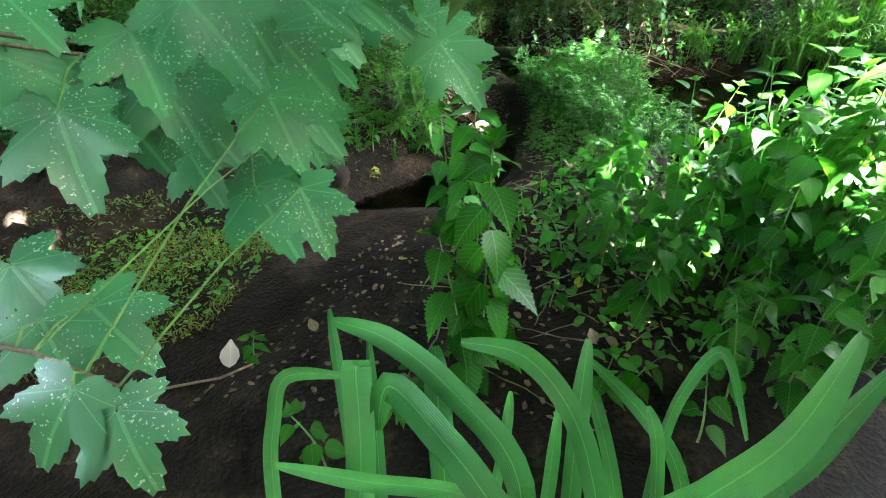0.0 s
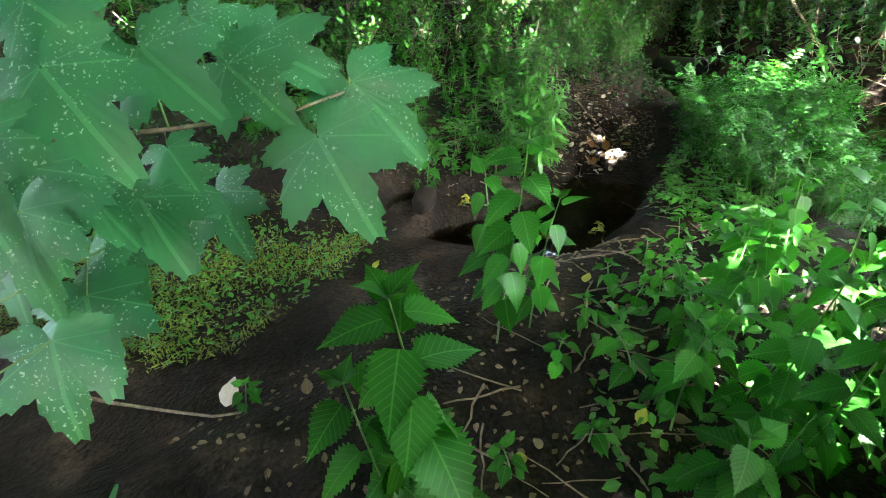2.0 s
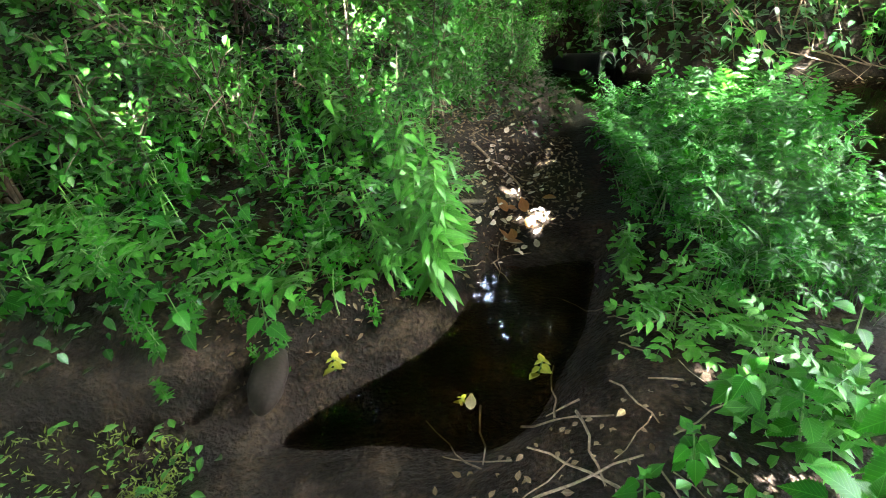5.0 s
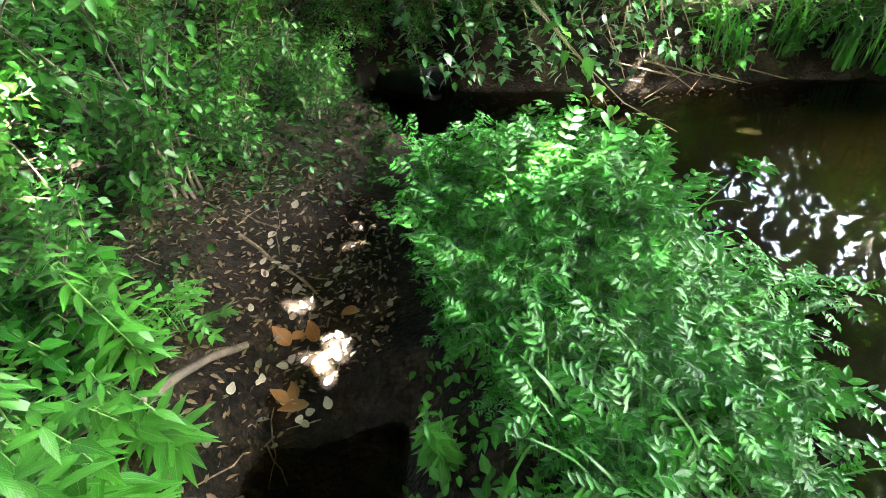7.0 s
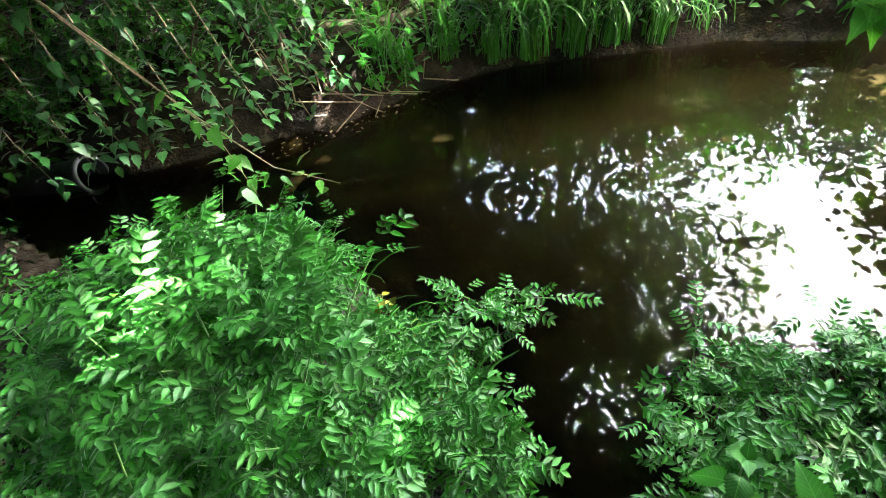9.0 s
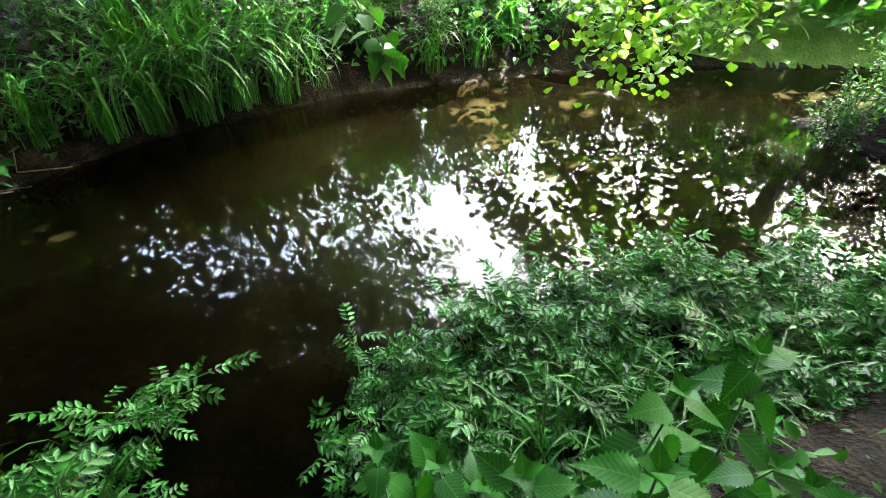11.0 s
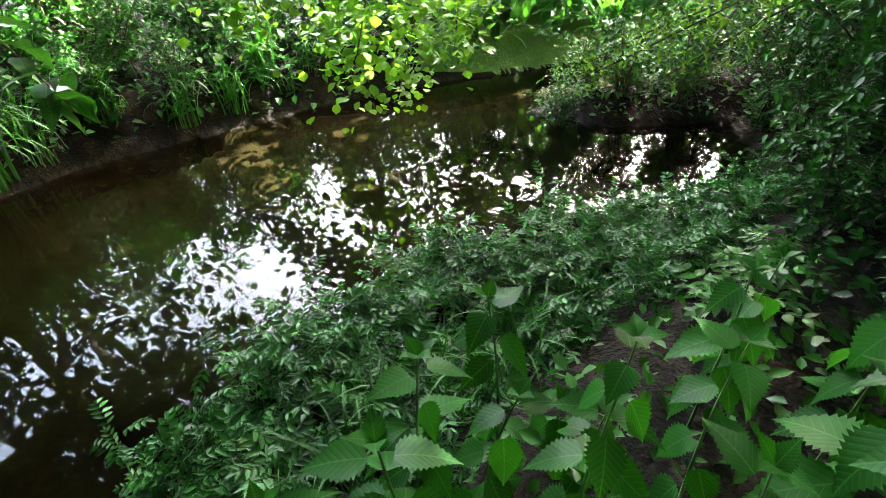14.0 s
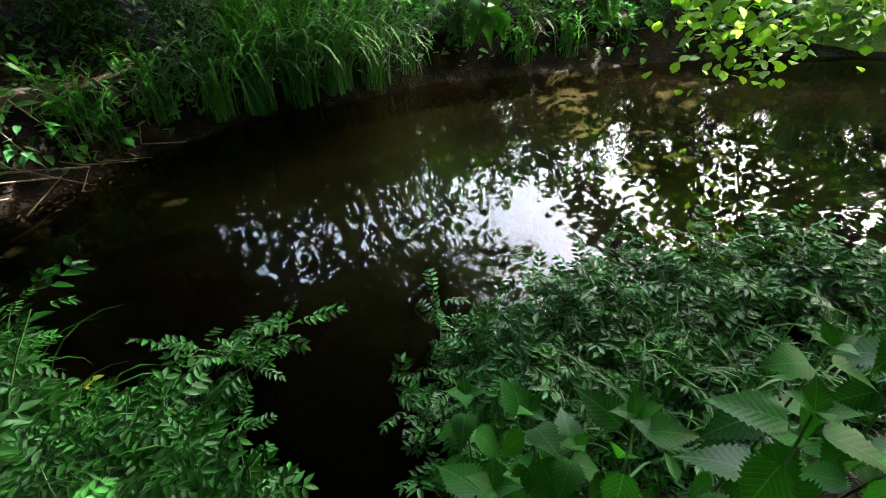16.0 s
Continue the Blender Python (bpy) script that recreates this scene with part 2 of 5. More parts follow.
def tube_rows(points, radii, sides=6):
    """A tapered tube along points."""
    points = [Vector(p) for p in points]
    rows = []
    for i, p in enumerate(points):
        way = (points[min(i + 1, len(points) - 1)] - points[max(i - 1, 0)]).normalized()
        side = way.cross(Vector((0.31, 0.2, 0.93)) if abs(way.z) < 0.9 else Vector((1, 0.1, 0))).normalized()
        up = way.cross(side)
        rows.append([(*(p + (side * math.cos(2 * math.pi * k / sides) + up * math.sin(2 * math.pi * k / sides)) * radii[i]), k / sides, i / len(points)) for k in range(sides + 1)])
    return template(rows)


def merged(pieces):
    """One template out of (template, 4x4 matrix) pieces."""
    vs, ts, us, base = [], [], [], 0
    for (v, t, u), m in pieces:
        a = np.array(m, float)
        vs.append(v @ a[:3, :3].T + a[:3, 3])
        ts.append(t + base)
        us.append(u)
        base += len(v)
    return np.concatenate(vs), np.concatenate(ts), np.concatenate(us)


def mesh(name, tmpl, material, smooth=True):
    v, t, u = tmpl
    me = bpy.data.meshes.new(name)
    me.vertices.add(len(v))
    me.vertices.foreach_set("co", v.astype(np.float32).ravel())
    me.loops.add(t.size)
    me.loops.foreach_set("vertex_index", t.astype(np.int32).ravel())
    me.polygons.add(len(t))
    me.polygons.foreach_set("loop_start", np.arange(0, t.size, 3, dtype=np.int32))
    me.polygons.foreach_set("use_smooth", np.full(len(t), smooth))
    me.uv_layers.new(name="UVMap").data.foreach_set("uv", u[t.ravel()].astype(np.float32).ravel())
    me.materials.append(material)
    me.update()
    return me


def part(name, tmpl, material, parent, label=""):
    """One mesh object under a thing or under a part."""
    ob = new(name, tmpl if isinstance(tmpl, bpy.types.Mesh) else mesh(name, tmpl, material))
    ob.parent = parent
    return tagged(ob, label)


def thing(name, label, category, group=""):
    return tagged(new(name), label, category, group)


def turned(place, yaw=0.0, tilt=0.0, roll=0.0, scale=1.0):
    """A piece at a place: along +y, turned by yaw about z, its tip raised by tilt, rolled about itself."""
    return pose(*place, tilt, 0, yaw) @ pose(0, 0, 0, 0, roll, 0) @ Matrix.Diagonal((scale, scale, scale, 1))


def spread(tmpl, places, yaw, tilt, roll, size):
    """One template laid at many places (an n x 3 array), turned and sized by arrays of degrees and scales."""
    v, t, u = tmpl
    n = len(places)
    y, x, r = (np.radians(np.asarray(a, float)) for a in (yaw, tilt, roll))
    cy, sy, cx, sx, cr, sr = np.cos(y), np.sin(y), np.cos(x), np.sin(x), np.cos(r), np.sin(r)
    turn = np.empty((n, 3, 3))
    turn[:, 0] = np.stack((cy * cr - sy * sx * sr, -sy * cx, cy * sr + sy * sx * cr), 1)
    turn[:, 1] = np.stack((sy * cr + cy * sx * sr, cy * cx, sy * sr - cy * sx * cr), 1)
    turn[:, 2] = np.stack((-cx * sr, sx, cx * cr), 1)
    vs = np.einsum("nij,kj->nki", turn * np.asarray(size)[:, None, None], v) + np.asarray(places)[:, None, :]
    ts = t[None] + (np.arange(n) * len(v))[:, None, None]
    return vs.reshape(-1, 3), ts.reshape(-1, 3), np.tile(u, (n, 1))


rng = random.Random(7)
dice = np.random.default_rng(11)
IDENTITY = Matrix()


# ---- the plan: the stream, its side channel and the banks ----
STREAM = [(0.3, 4.9), (0.62, 4.1), (0.9, 3.4), (1.2, 3.1), (1.65, 2.95), (1.9, 2.5), (1.85, 1.9), (1.75, 1.4), (1.9, 1.1), (2.2, 0.75), (2.7, 0.3), (3.1, -0.3), (3.5, -0.95), (4.2, -1.9), (5.0, -2.2), (5.15, -1.35), (5.65, -0.75),
          (5.9, -1.6), (6.2, -3.2), (6.6, -6.0), (7.8, -6.0), (7.5, -3.0), (7.0, -0.8), (6.87, 0.1), (6.27, 1.24), (5.8, 1.95), (5.3, 2.75), (4.66, 3.2), (4.05, 3.7), (3.3, 3.95), (2.7, 3.95), (2.2, 4.15), (1.3, 4.5), (0.9, 4.95)]
CHANNEL = [(0.85, 3.2), (0.6, 2.6), (0.48, 2.1), (0.38, 1.7), (0.28, 1.2), (0.12, 0.85), (-0.25, 0.5), (-0.62, 0.1), (-0.85, -0.35), (-1.2, -0.95), (-2.0, -1.7), (-4.0, -3.0)]
LEFT_BANK = [(-7.0, -1.6), (-3.2, -0.4), (-2.0, 0.05), (-1.44, 0.32), (-0.95, 0.42), (-0.8, 0.68), (-0.34, 0.98), (-0.05, 1.3), (0.18, 1.72), (0.26, 2.1), (0.42, 2.7), (0.55, 3.3), (0.58, 4.0), (0.4, 4.9), (0.3, 9.0)]

RIGHT_BANK = [(1.0, -2.4), (2.5, -1.15), (3.1, -1.2), (3.6, -1.6), (4.2, -2.1), (5.0, -2.5), (6.0, -4.0)]


def segment_distance(px, py, line, closed=False):
    """The distance of points to a polyline, and the sign of the side on which they lie (+1: to the left of its way)."""
    best, side = np.full(np.shape(px), 1e9), np.ones(np.shape(px))
    pts = line + line[:1] if closed else line
    for (ax, ay), (bx, by) in zip(pts[:-1], pts[1:]):
        dx, dy = bx - ax, by - ay
        t = np.clip(((px - ax) * dx + (py - ay) * dy) / (dx * dx + dy * dy), 0, 1)
        d = np.hypot(px - ax - t * dx, py - ay - t * dy)
        near = d < best
        best = np.where(near, d, best)
        side = np.where(near, np.sign(dx * (py - ay) - dy * (px - ax)), side)
    return best, side


def inside(px, py, poly):
    odd = np.zeros(np.shape(px), bool)
    for (ax, ay), (bx, by) in zip(poly, poly[1:] + poly[:1]):
        cross = (ay > py) != (by > py)
        with np.errstate(divide="ignore", invalid="ignore"):
            odd ^= cross & (px < (bx - ax) * (py - ay) / (by - ay + 1e-12) + ax)
    return odd


def fill(poly, gap, jitter=0.5):
    """Spots spread over a polygon."""
    xs, ys = [p[0] for p in poly], [p[1] for p in poly]
    gx, gy = np.meshgrid(np.arange(min(xs), max(xs), gap), np.arange(min(ys), max(ys), gap))
    gx, gy = gx.ravel() + dice.uniform(-jitter, jitter, gx.size) * gap, gy.ravel() + dice.uniform(-jitter, jitter, gy.size) * gap
    kept = inside(gx, gy, poly)
    out = [(float(a), float(b)) for a, b in zip(gx[kept], gy[kept])]
    rng.shuffle(out)
    return out


def ease(x, a, b):
    t = np.clip((x - a) / (b - a), 0, 1)
    return t * t * (3 - 2 * t)


def wobble(x, y):
    return (np.sin(3.1 * x + 1.7 * y) + np.sin(1.3 * x - 4.3 * y + 1) + 0.6 * np.sin(7.7 * x + 3.9 * y) + 0.5 * np.sin(-5.1 * x + 9.1 * y + 2) + 0.35 * np.sin(17 * x + 13 * y) + 0.3 * np.sin(23 * y - 11 * x) + 0.45 * np.sin(31 * x + 2 * np.sin(9 * y)) * np.sin(27 * y + 2 * np.sin(11 * x))) / 3.2


def ground(x, y):
    """The ground's height."""
    x, y = np.asarray(x, float), np.asarray(y, float)
    rough = wobble(x, y)
    ds, _ = segment_distance(x, y, STREAM, True)
    wet = inside(x, y, STREAM)
    dc, _ = segment_distance(x, y, CHANNEL)
    db, side = segment_distance(x, y, LEFT_BANK)
    reach = np.maximum(0, np.hypot(x - 1, y - 1) - 7)
    near = 0.03 + 0.17 * ease(dc, 0.25, 0.7) * ease(ds, 0.0, 0.5) + 0.05 * ease(ds, 0, 0.3) + 0.02 * rough
    moss = ease(-x, 0.75, 1.1) * ease(db, 0.02, 0.1) * (1 - ease(-y, 0.7, 1.3))
    near = near * (1 - moss) + moss * (0.05 + 0.03 * rough)
    pool = (1 - ease(dc, 0.24, 0.42)) * ease(y, 0.3, 0.6) * (1 - ease(y, 1.5, 1.85))
    dr, right = segment_distance(x, y, RIGHT_BANK)
    near = near + np.where(right < 0, np.minimum(0.75 * np.maximum(0, dr - 0.05), 1.3), 0.0) * ease(x, 1.7, 2.5)
    near = near - 0.1 * pool
    cliff = 0.2 * ease(db, 0.0, 0.16) * (1 - 0.45 * ease(y, 1.3, 2.2)) + 0.42 * np.maximum(0, db - 0.12) ** 0.95
    left = 0.05 + np.minimum(cliff, 1.7) + 0.055 * rough * ease(db, 0, 0.15)
    far_side = (y > 0.9 * (6.6 - x) * 0.55 + 1.3) | (x > 6.2)
    far = 0.02 + np.minimum(0.3 * ease(ds, 0.0, 0.3) + 0.22 * np.maximum(0, ds - 0.2), 1.5) + 0.03 * rough
    land = np.where((side > 0) & (y < 5.4), left, np.where(far_side, far, near))
    depth = np.where(x > 2.0, 0.04 + 0.12 * ease(ds, 0.5, 1.1), 0.14) * ease(ds, 0.0, 0.3)
    depth = np.where(far_side, 0.15 * ease(ds, 0.0, 0.2), depth)
    z = np.where(wet, -0.005 - depth + 0.01 * rough, land)
    return z + 0.1 * reach / (1 + 0.05 * reach)


def ground_z(x, y):
    return float(ground(x, y))


def build_ground():
    fine = np.arange(-4.0, 8.5, 0.055)
    out = np.cumsum(0.08 * 1.28 ** np.arange(34))
    xs = np.concatenate((-4.0 - out[::-1], fine, fine[-1] + out))
    fine = np.arange(-4.0, 7.0, 0.055)
    ys = np.concatenate((-4.0 - out[::-1], fine, fine[-1] + out))
    gx, gy = np.meshgrid(xs, ys)
    gz = ground(gx, gy)
    rows = np.stack((gx, gy, gz, gx, gy), -1)
    me = mesh("ground", template(rows), MUD)
    me.materials.append(SILT)
    me.materials.append(TURF)
    tri = np.zeros(len(me.polygons) * 3)
    me.polygons.foreach_get("center", tri)
    c = tri.reshape(-1, 3)
    which = np.where(inside(c[:, 0], c[:, 1], STREAM), 1, np.where(np.hypot(c[:, 0] - 1, c[:, 1] - 1) > 8.5, 2, np.where((c[:, 0] > 7.0) & (c[:, 1] < 0), 2, 0)))
    me.polygons.foreach_set("material_index", which.astype(np.int32))
    tagged(new("ground", me), "dark wet mud bank with brown silt under the stream", "ground", kind="structure")


def build_water():
    xs, ys = np.arange(-4.5, 9.0, 0.25), np.arange(-6.2, 5.2, 0.25)
    gx, gy = np.meshgrid(xs, ys)
    tagged(new("water", mesh("water", template(np.stack((gx, gy, 0 * gx, gx, gy), -1)), WATER)), "shallow still brown stream water reflecting the sky", "water", kind="structure")


build_ground()
build_water()

# ---- leaf templates ----
LEAF_NETTLE = mesh("nettle_leaf", ovate(1.0, 0.66, 26, 0.34, 0.17, 0.1, 0.3), NETTLE)
LEAF_SYCAMORE = mesh("sycamore_leaf", palmate(1.0), SYCAMORE)


def lite(width=0.55, fold=0.16, droop=0.2):
    """A small leaf of four triangles, folded at the rib."""
    h = width / 2
    pts = [(0, 0, 0, 0.5, 0), (-h * 0.92, 0.3, fold * h * 2, 0, 0.3), (-h * 0.8, 0.62, fold * h * 1.5 - droop * 0.4, 0.1, 0.62), (0, 1, -droop, 0.5, 1), (h * 0.8, 0.62, fold * h * 1.5 - droop * 0.4, 0.9, 0.62), (h * 0.92, 0.3, fold * h * 2, 1, 0.3)]
    a = np.array(pts)
    return a[:, :3], np.array([(0, 2, 1), (0, 3, 2), (0, 5, 4), (0, 4, 3)])[:, ::-1], a[:, 3:]


T_SMALL = lite(0.42)
T_OVAL = lite(0.62)
T_ROUND = ovate(1.0, 0.9, 4, 0.55, 0, 0.08, 0.2, 0.8)
T_LANCE = ovate(1.0, 0.29, 5, 0.42, 0, 0.1, 0.4)
T_TOOTHED = ovate(1.0, 0.55, 8, 0.36, 0.12, 0.1, 0.25)


def pinnate(pairs=4, leaflet=0.055, gap=0.035, shape=T_SMALL, droop=0.5, stalk=True):
    """A feather leaf along +y: paired leaflets on a stalk."""
    pieces, y, z, a = [], 0.03, 0.0, 0.25
    spine = [(0, 0, 0)]
    for i in range(pairs):
        y, z = y + gap * math.cos(a), z + gap * math.sin(a)
        a -= droop / pairs
        spine.append((0, y, z))
        size = leaflet * (0.75 + 0.5 * math.sin(math.pi * (i + 0.7) / (pairs + 0.6)))
        for s in (-1, 1):
            pieces.append((shape, turned((0, y, z), -s * rng.uniform(48, 68), rng.uniform(-15, 12), 0, size)))
    pieces.append((shape, turned((0, y, z), rng.uniform(-8, 8), math.degrees(a) - 5, 0, leaflet * 1.15)))
    if stalk:
        pieces.append((tube_rows(spine, [0.0022] * len(spine), 3), IDENTITY))
    return merged(pieces)


PINNATE = [pinnate(p, l, g, stalk=False) for p, l, g in ((4, 0.034, 0.024), (5, 0.03, 0.021), (3, 0.038, 0.025))]
T_LEAFLET = ovate(1.0, 0.44, 8, 0.4, 0.08, 0.1, 0.2)
PINNATE_BIG = [pinnate(p, l, g, T_LEAFLET) for p, l, g in ((3, 0.068, 0.062), (4, 0.06, 0.052))]


def arc(base, yaw, height, lean, bow=0.15, steps=7, seed=0.0):
    """Points of a stem that rises from base and leans over."""
    pts = []
    for i in range(steps):
        v = i / (steps - 1)
        off = lean * v ** 1.8
        side = bow * math.sin(v * 3.1 + seed) * 0.12 * height
        pts.append((base[0] - math.sin(yaw) * off + math.cos(yaw) * side, base[1] + math.cos(yaw) * off + math.sin(yaw) * side, base[2] + height * v))
    return pts


# ---- nettles ----
def nettle(x, y, height, size=0.095, lean=0.1, yaw=None, label="", bare=0.25):
    """A stinging nettle: a square stem with crossed pairs of toothed leaves, each its own part, smaller at the top."""
    yaw = rng.uniform(0, 6.28) if yaw is None else yaw
    plant = thing("nettle", label or "fresh green stinging nettle with toothed hanging leaves", "nettle", "nettles on the bank")
    plant.location = (x, y, ground_z(x, y) - 0.02)
    pts = arc((0, 0, 0), yaw, height, lean, 0.25, 8, rng.uniform(0, 6))
    part("stem", tube_rows(pts, [0.0045 - 0.0025 * i / 7 for i in range(8)], 5), STEM, plant)
    nodes = max(4, int(height * 12))
    for n in range(nodes):
        v = bare + (1 - bare) * (n + 0.5) / nodes
        k = v * 7
        i = min(6, int(k))
        p = Vector(pts[i]).lerp(Vector(pts[i + 1]), k - i)
        grow = size * (1.0 if v < 0.75 else 1.0 - 1.3 * (v - 0.75)) * rng.uniform(0.8, 1.15)
        for s in (0, 180):
            leaf = part("leaf", LEAF_NETTLE, None, plant)
            a = math.degrees(yaw) + s + (90 if n % 2 else 0) + rng.uniform(-22, 22)
            tilt = rng.uniform(-58, -4) + (42 if v > 0.88 else 0)
            away = turned(p, a, 0) @ Vector((0, 0.018, 0))
            leaf.matrix_basis = turned(away, a, tilt, rng.uniform(-20, 20), grow)
    for s in (0, 90, 180, 270):
        leaf = part("leaf", LEAF_NETTLE, None, plant)
        leaf.matrix_basis = turned(pts[-1], s + math.degrees(yaw) + 20, rng.uniform(25, 62), 0, size * 0.42)
    return plant


# tall ones along the first steps
nettle(0.2, -1.22, 0.96, 0.17, 0.06, 2.2, "tall nettle with broad toothed leaves beside the muddy channel")
nettle(0.14, -1.28, 0.72, 0.13, 0.1, 1.3)
nettle(0.12, -0.42, 0.92, 0.14, 0.06, 4.0, "tall slim nettle standing at the edge of the mud")
nettle(0.2, -0.3, 0.6, 0.12, 0.08, 5.2)
nettle(0.08, -0.38, 0.75, 0.12, 0.05, 1.0)
for x, y, h in ((0.75, -0.62, 0.55), (0.95, -0.6, 0.68), (1.02, -0.7, 0.8), (0.85, -0.85, 0.5), (1.2, -0.9, 0.95), (1.32, -0.6, 1.0), (1.1, -0.35, 0.85), (1.45, -0.2, 0.85), (1.15, 0.3, 0.62), (1.3, 0.05, 0.75), (0.95, -0.2, 0.6),
                (1.5, -0.75, 1.05), (1.65, -0.45, 0.95), (1.1, -1.1, 0.45), (1.35, -1.2, 0.6), (0.8, -0.35, 0.45), (1.75, -0.9, 1.1), (0.95, 0.1, 0.45), (0.72, -0.2, 0.32), (0.6, -0.45, 0.35), (1.55, -1.3, 0.85), (1.9, -0.6, 0.9)):
    nettle(x, y, h * rng.uniform(0.92, 1.05), rng.uniform(0.09, 0.125), rng.uniform(0.02, 0.15))
for x, y, h in ((0.48, 0.0, 0.16), (0.62, 0.25, 0.14), (0.35, -0.5, 0.16), (0.5, -0.75, 0.15), (-0.72, -0.98, 0.14), (0.3, -0.95, 0.18), (0.68, 0.02, 0.22), (0.42, -0.25, 0.2), (0.58, -0.1, 0.2), (0.75, 0.35, 0.25)):
    nettle(x, y, h, rng.uniform(0.06, 0.085), 0.03, None, "low young nettle with rounded leaves on the mud", 0.4)
for x, y in fill([(0.75, -0.8), (0.62, -0.35), (0.85, 0.25), (1.1, 0.35), (1.5, -0.2), (1.85, -1.0), (1.4, -1.35), (1.0, -1.25)], 0.19):
    nettle(x, y, (0.26 + 0.42 * max(0, x - 0.7)) * rng.uniform(0.8, 1.25), rng.uniform(0.09, 0.13), rng.uniform(0.03, 0.12))
for x, y in ((0.7, -1.2), (0.85, -1.4), (1.1, -1.5), (0.55, -1.3), (-0.1, -1.35), (-0.3, -1.5)):
    nettle(x, y, rng.uniform(0.2, 0.32), rng.uniform(0.08, 0.1), 0.06, None, "low young nettle with rounded leaves on the mud", 0.3)
for x, y in fill([(1.4, -1.1), (1.35, -0.5), (1.6, -0.1), (2.0, -0.2), (2.2, -0.8), (1.9, -1.2)], 0.24):
    nettle(x, y, rng.uniform(0.85, 1.12), rng.uniform(0.1, 0.13), rng.uniform(0.03, 0.12), None, "tall sunlit nettle with yellow-green leaves")
for x, y in ((1.15, 0.62), (1.3, 0.75), (1.05, 0.45), (0.9, 0.6), (1.2, 0.5), (-0.75, 0.85), (-1.0, 0.72), (-0.5, 1.0), (-1.2, 0.85), (-0.95, 1.25), (-1.35, 1.1), (-0.75, 1.3)):
    nettle(x, y, rng.uniform(0.18, 0.3), rng.uniform(0.075, 0.095), 0.05, None, "low leafy nettle shoot at the channel's edge", 0.3)
# the second stand, at the turn
for x, y, h in ((2.04, 0.62, 0.72), (1.95, 0.86, 0.66), (2.1, 0.15, 0.86), (2.1, 0.44, 0.8), (2.18, -0.1, 0.7), (2.35, -0.25, 0.72), (2.25, 0.3, 0.62), (2.0, 0.3, 0.55), (2.3, 0.02, 0.55), (2.05, -0.25, 0.8), (2.5, -0.45, 0.6), (2.2, 0.75, 0.45), (2.2, -0.4, 0.85), (1.98, -0.05, 0.62), (2.4, 0.1, 0.4)):
    nettle(x, y, 0.74 * h * rng.uniform(0.92, 1.06), rng.uniform(0.095, 0.13), rng.uniform(0.02, 0.1))


for x, y, h in ((2.3, 0.44, 0.62), (2.2, 0.8, 0.5), (2.14, 0.95, 0.46), (2.42, 0.22, 0.55)):
    nettle(x, y, h, 0.11, 0.04, None, "slim upright nettle at the water's edge")


# ---- sycamore bough over the channel ----
def sycamore_bough(line, leaves, label, extra=0):
    """A bough along a line of points, each leaf given by its stalk end and its tip, on a stalk from the nearest point of the bough."""
    bough = thing("sycamore_branch", label, "branch", "sycamore branches")
    pts = [Vector(p) for p in line]
    base = pts[0].copy()
    bough.location = base
    dense = []
    for a, b in zip(pts[:-1], pts[1:]):
        dense += [a.lerp(b, k / 5) for k in range(5)]
    dense.append(pts[-1])
    n = len(dense)
    part("branch", tube_rows([p - base for p in dense], [0.006 - 0.004 * i / n for i in range(n)], 6), TWIG, bough, "thin brown branch")
    leaves = [(Vector(a), Vector(b)) for a, b in leaves]
    for _ in range(extra):
        p = rng.choice(dense[: n // 2 + 1])
        a = p + Vector((rng.uniform(-0.12, 0.12), rng.uniform(-0.1, 0.12), rng.uniform(-0.08, 0.04)))
        leaves.append((a, a + Vector((rng.uniform(-0.06, 0.12), rng.uniform(-0.1, 0.02), rng.uniform(-0.1, -0.03))).normalized() * rng.uniform(0.11, 0.16)))
    for a, b in leaves:
        near = min(dense, key=lambda q: (q - a).length)
        mid = near.lerp(a, 0.5) + Vector((0, 0, 0.015))
        part("leaf_stalk", tube_rows([near - base, mid - base, a - base], [0.0022, 0.002, 0.0018], 4), STEM, bough)
        along = (b - a).normalized()
        face = Vector((rng.uniform(-0.1, 0.35), -0.55 + rng.uniform(-0.25, 0.25), 0.8))
        across = along.cross(face).normalized()
        up = across.cross(along)
        leaf = part("leaf", LEAF_SYCAMORE, None, bough)
        size = (b - a).length * 1.08
        m = Matrix((across * size, along * size, up * size)).transposed().to_4x4()
        m.translation = a - base
        leaf.matrix_basis = m
    return bough


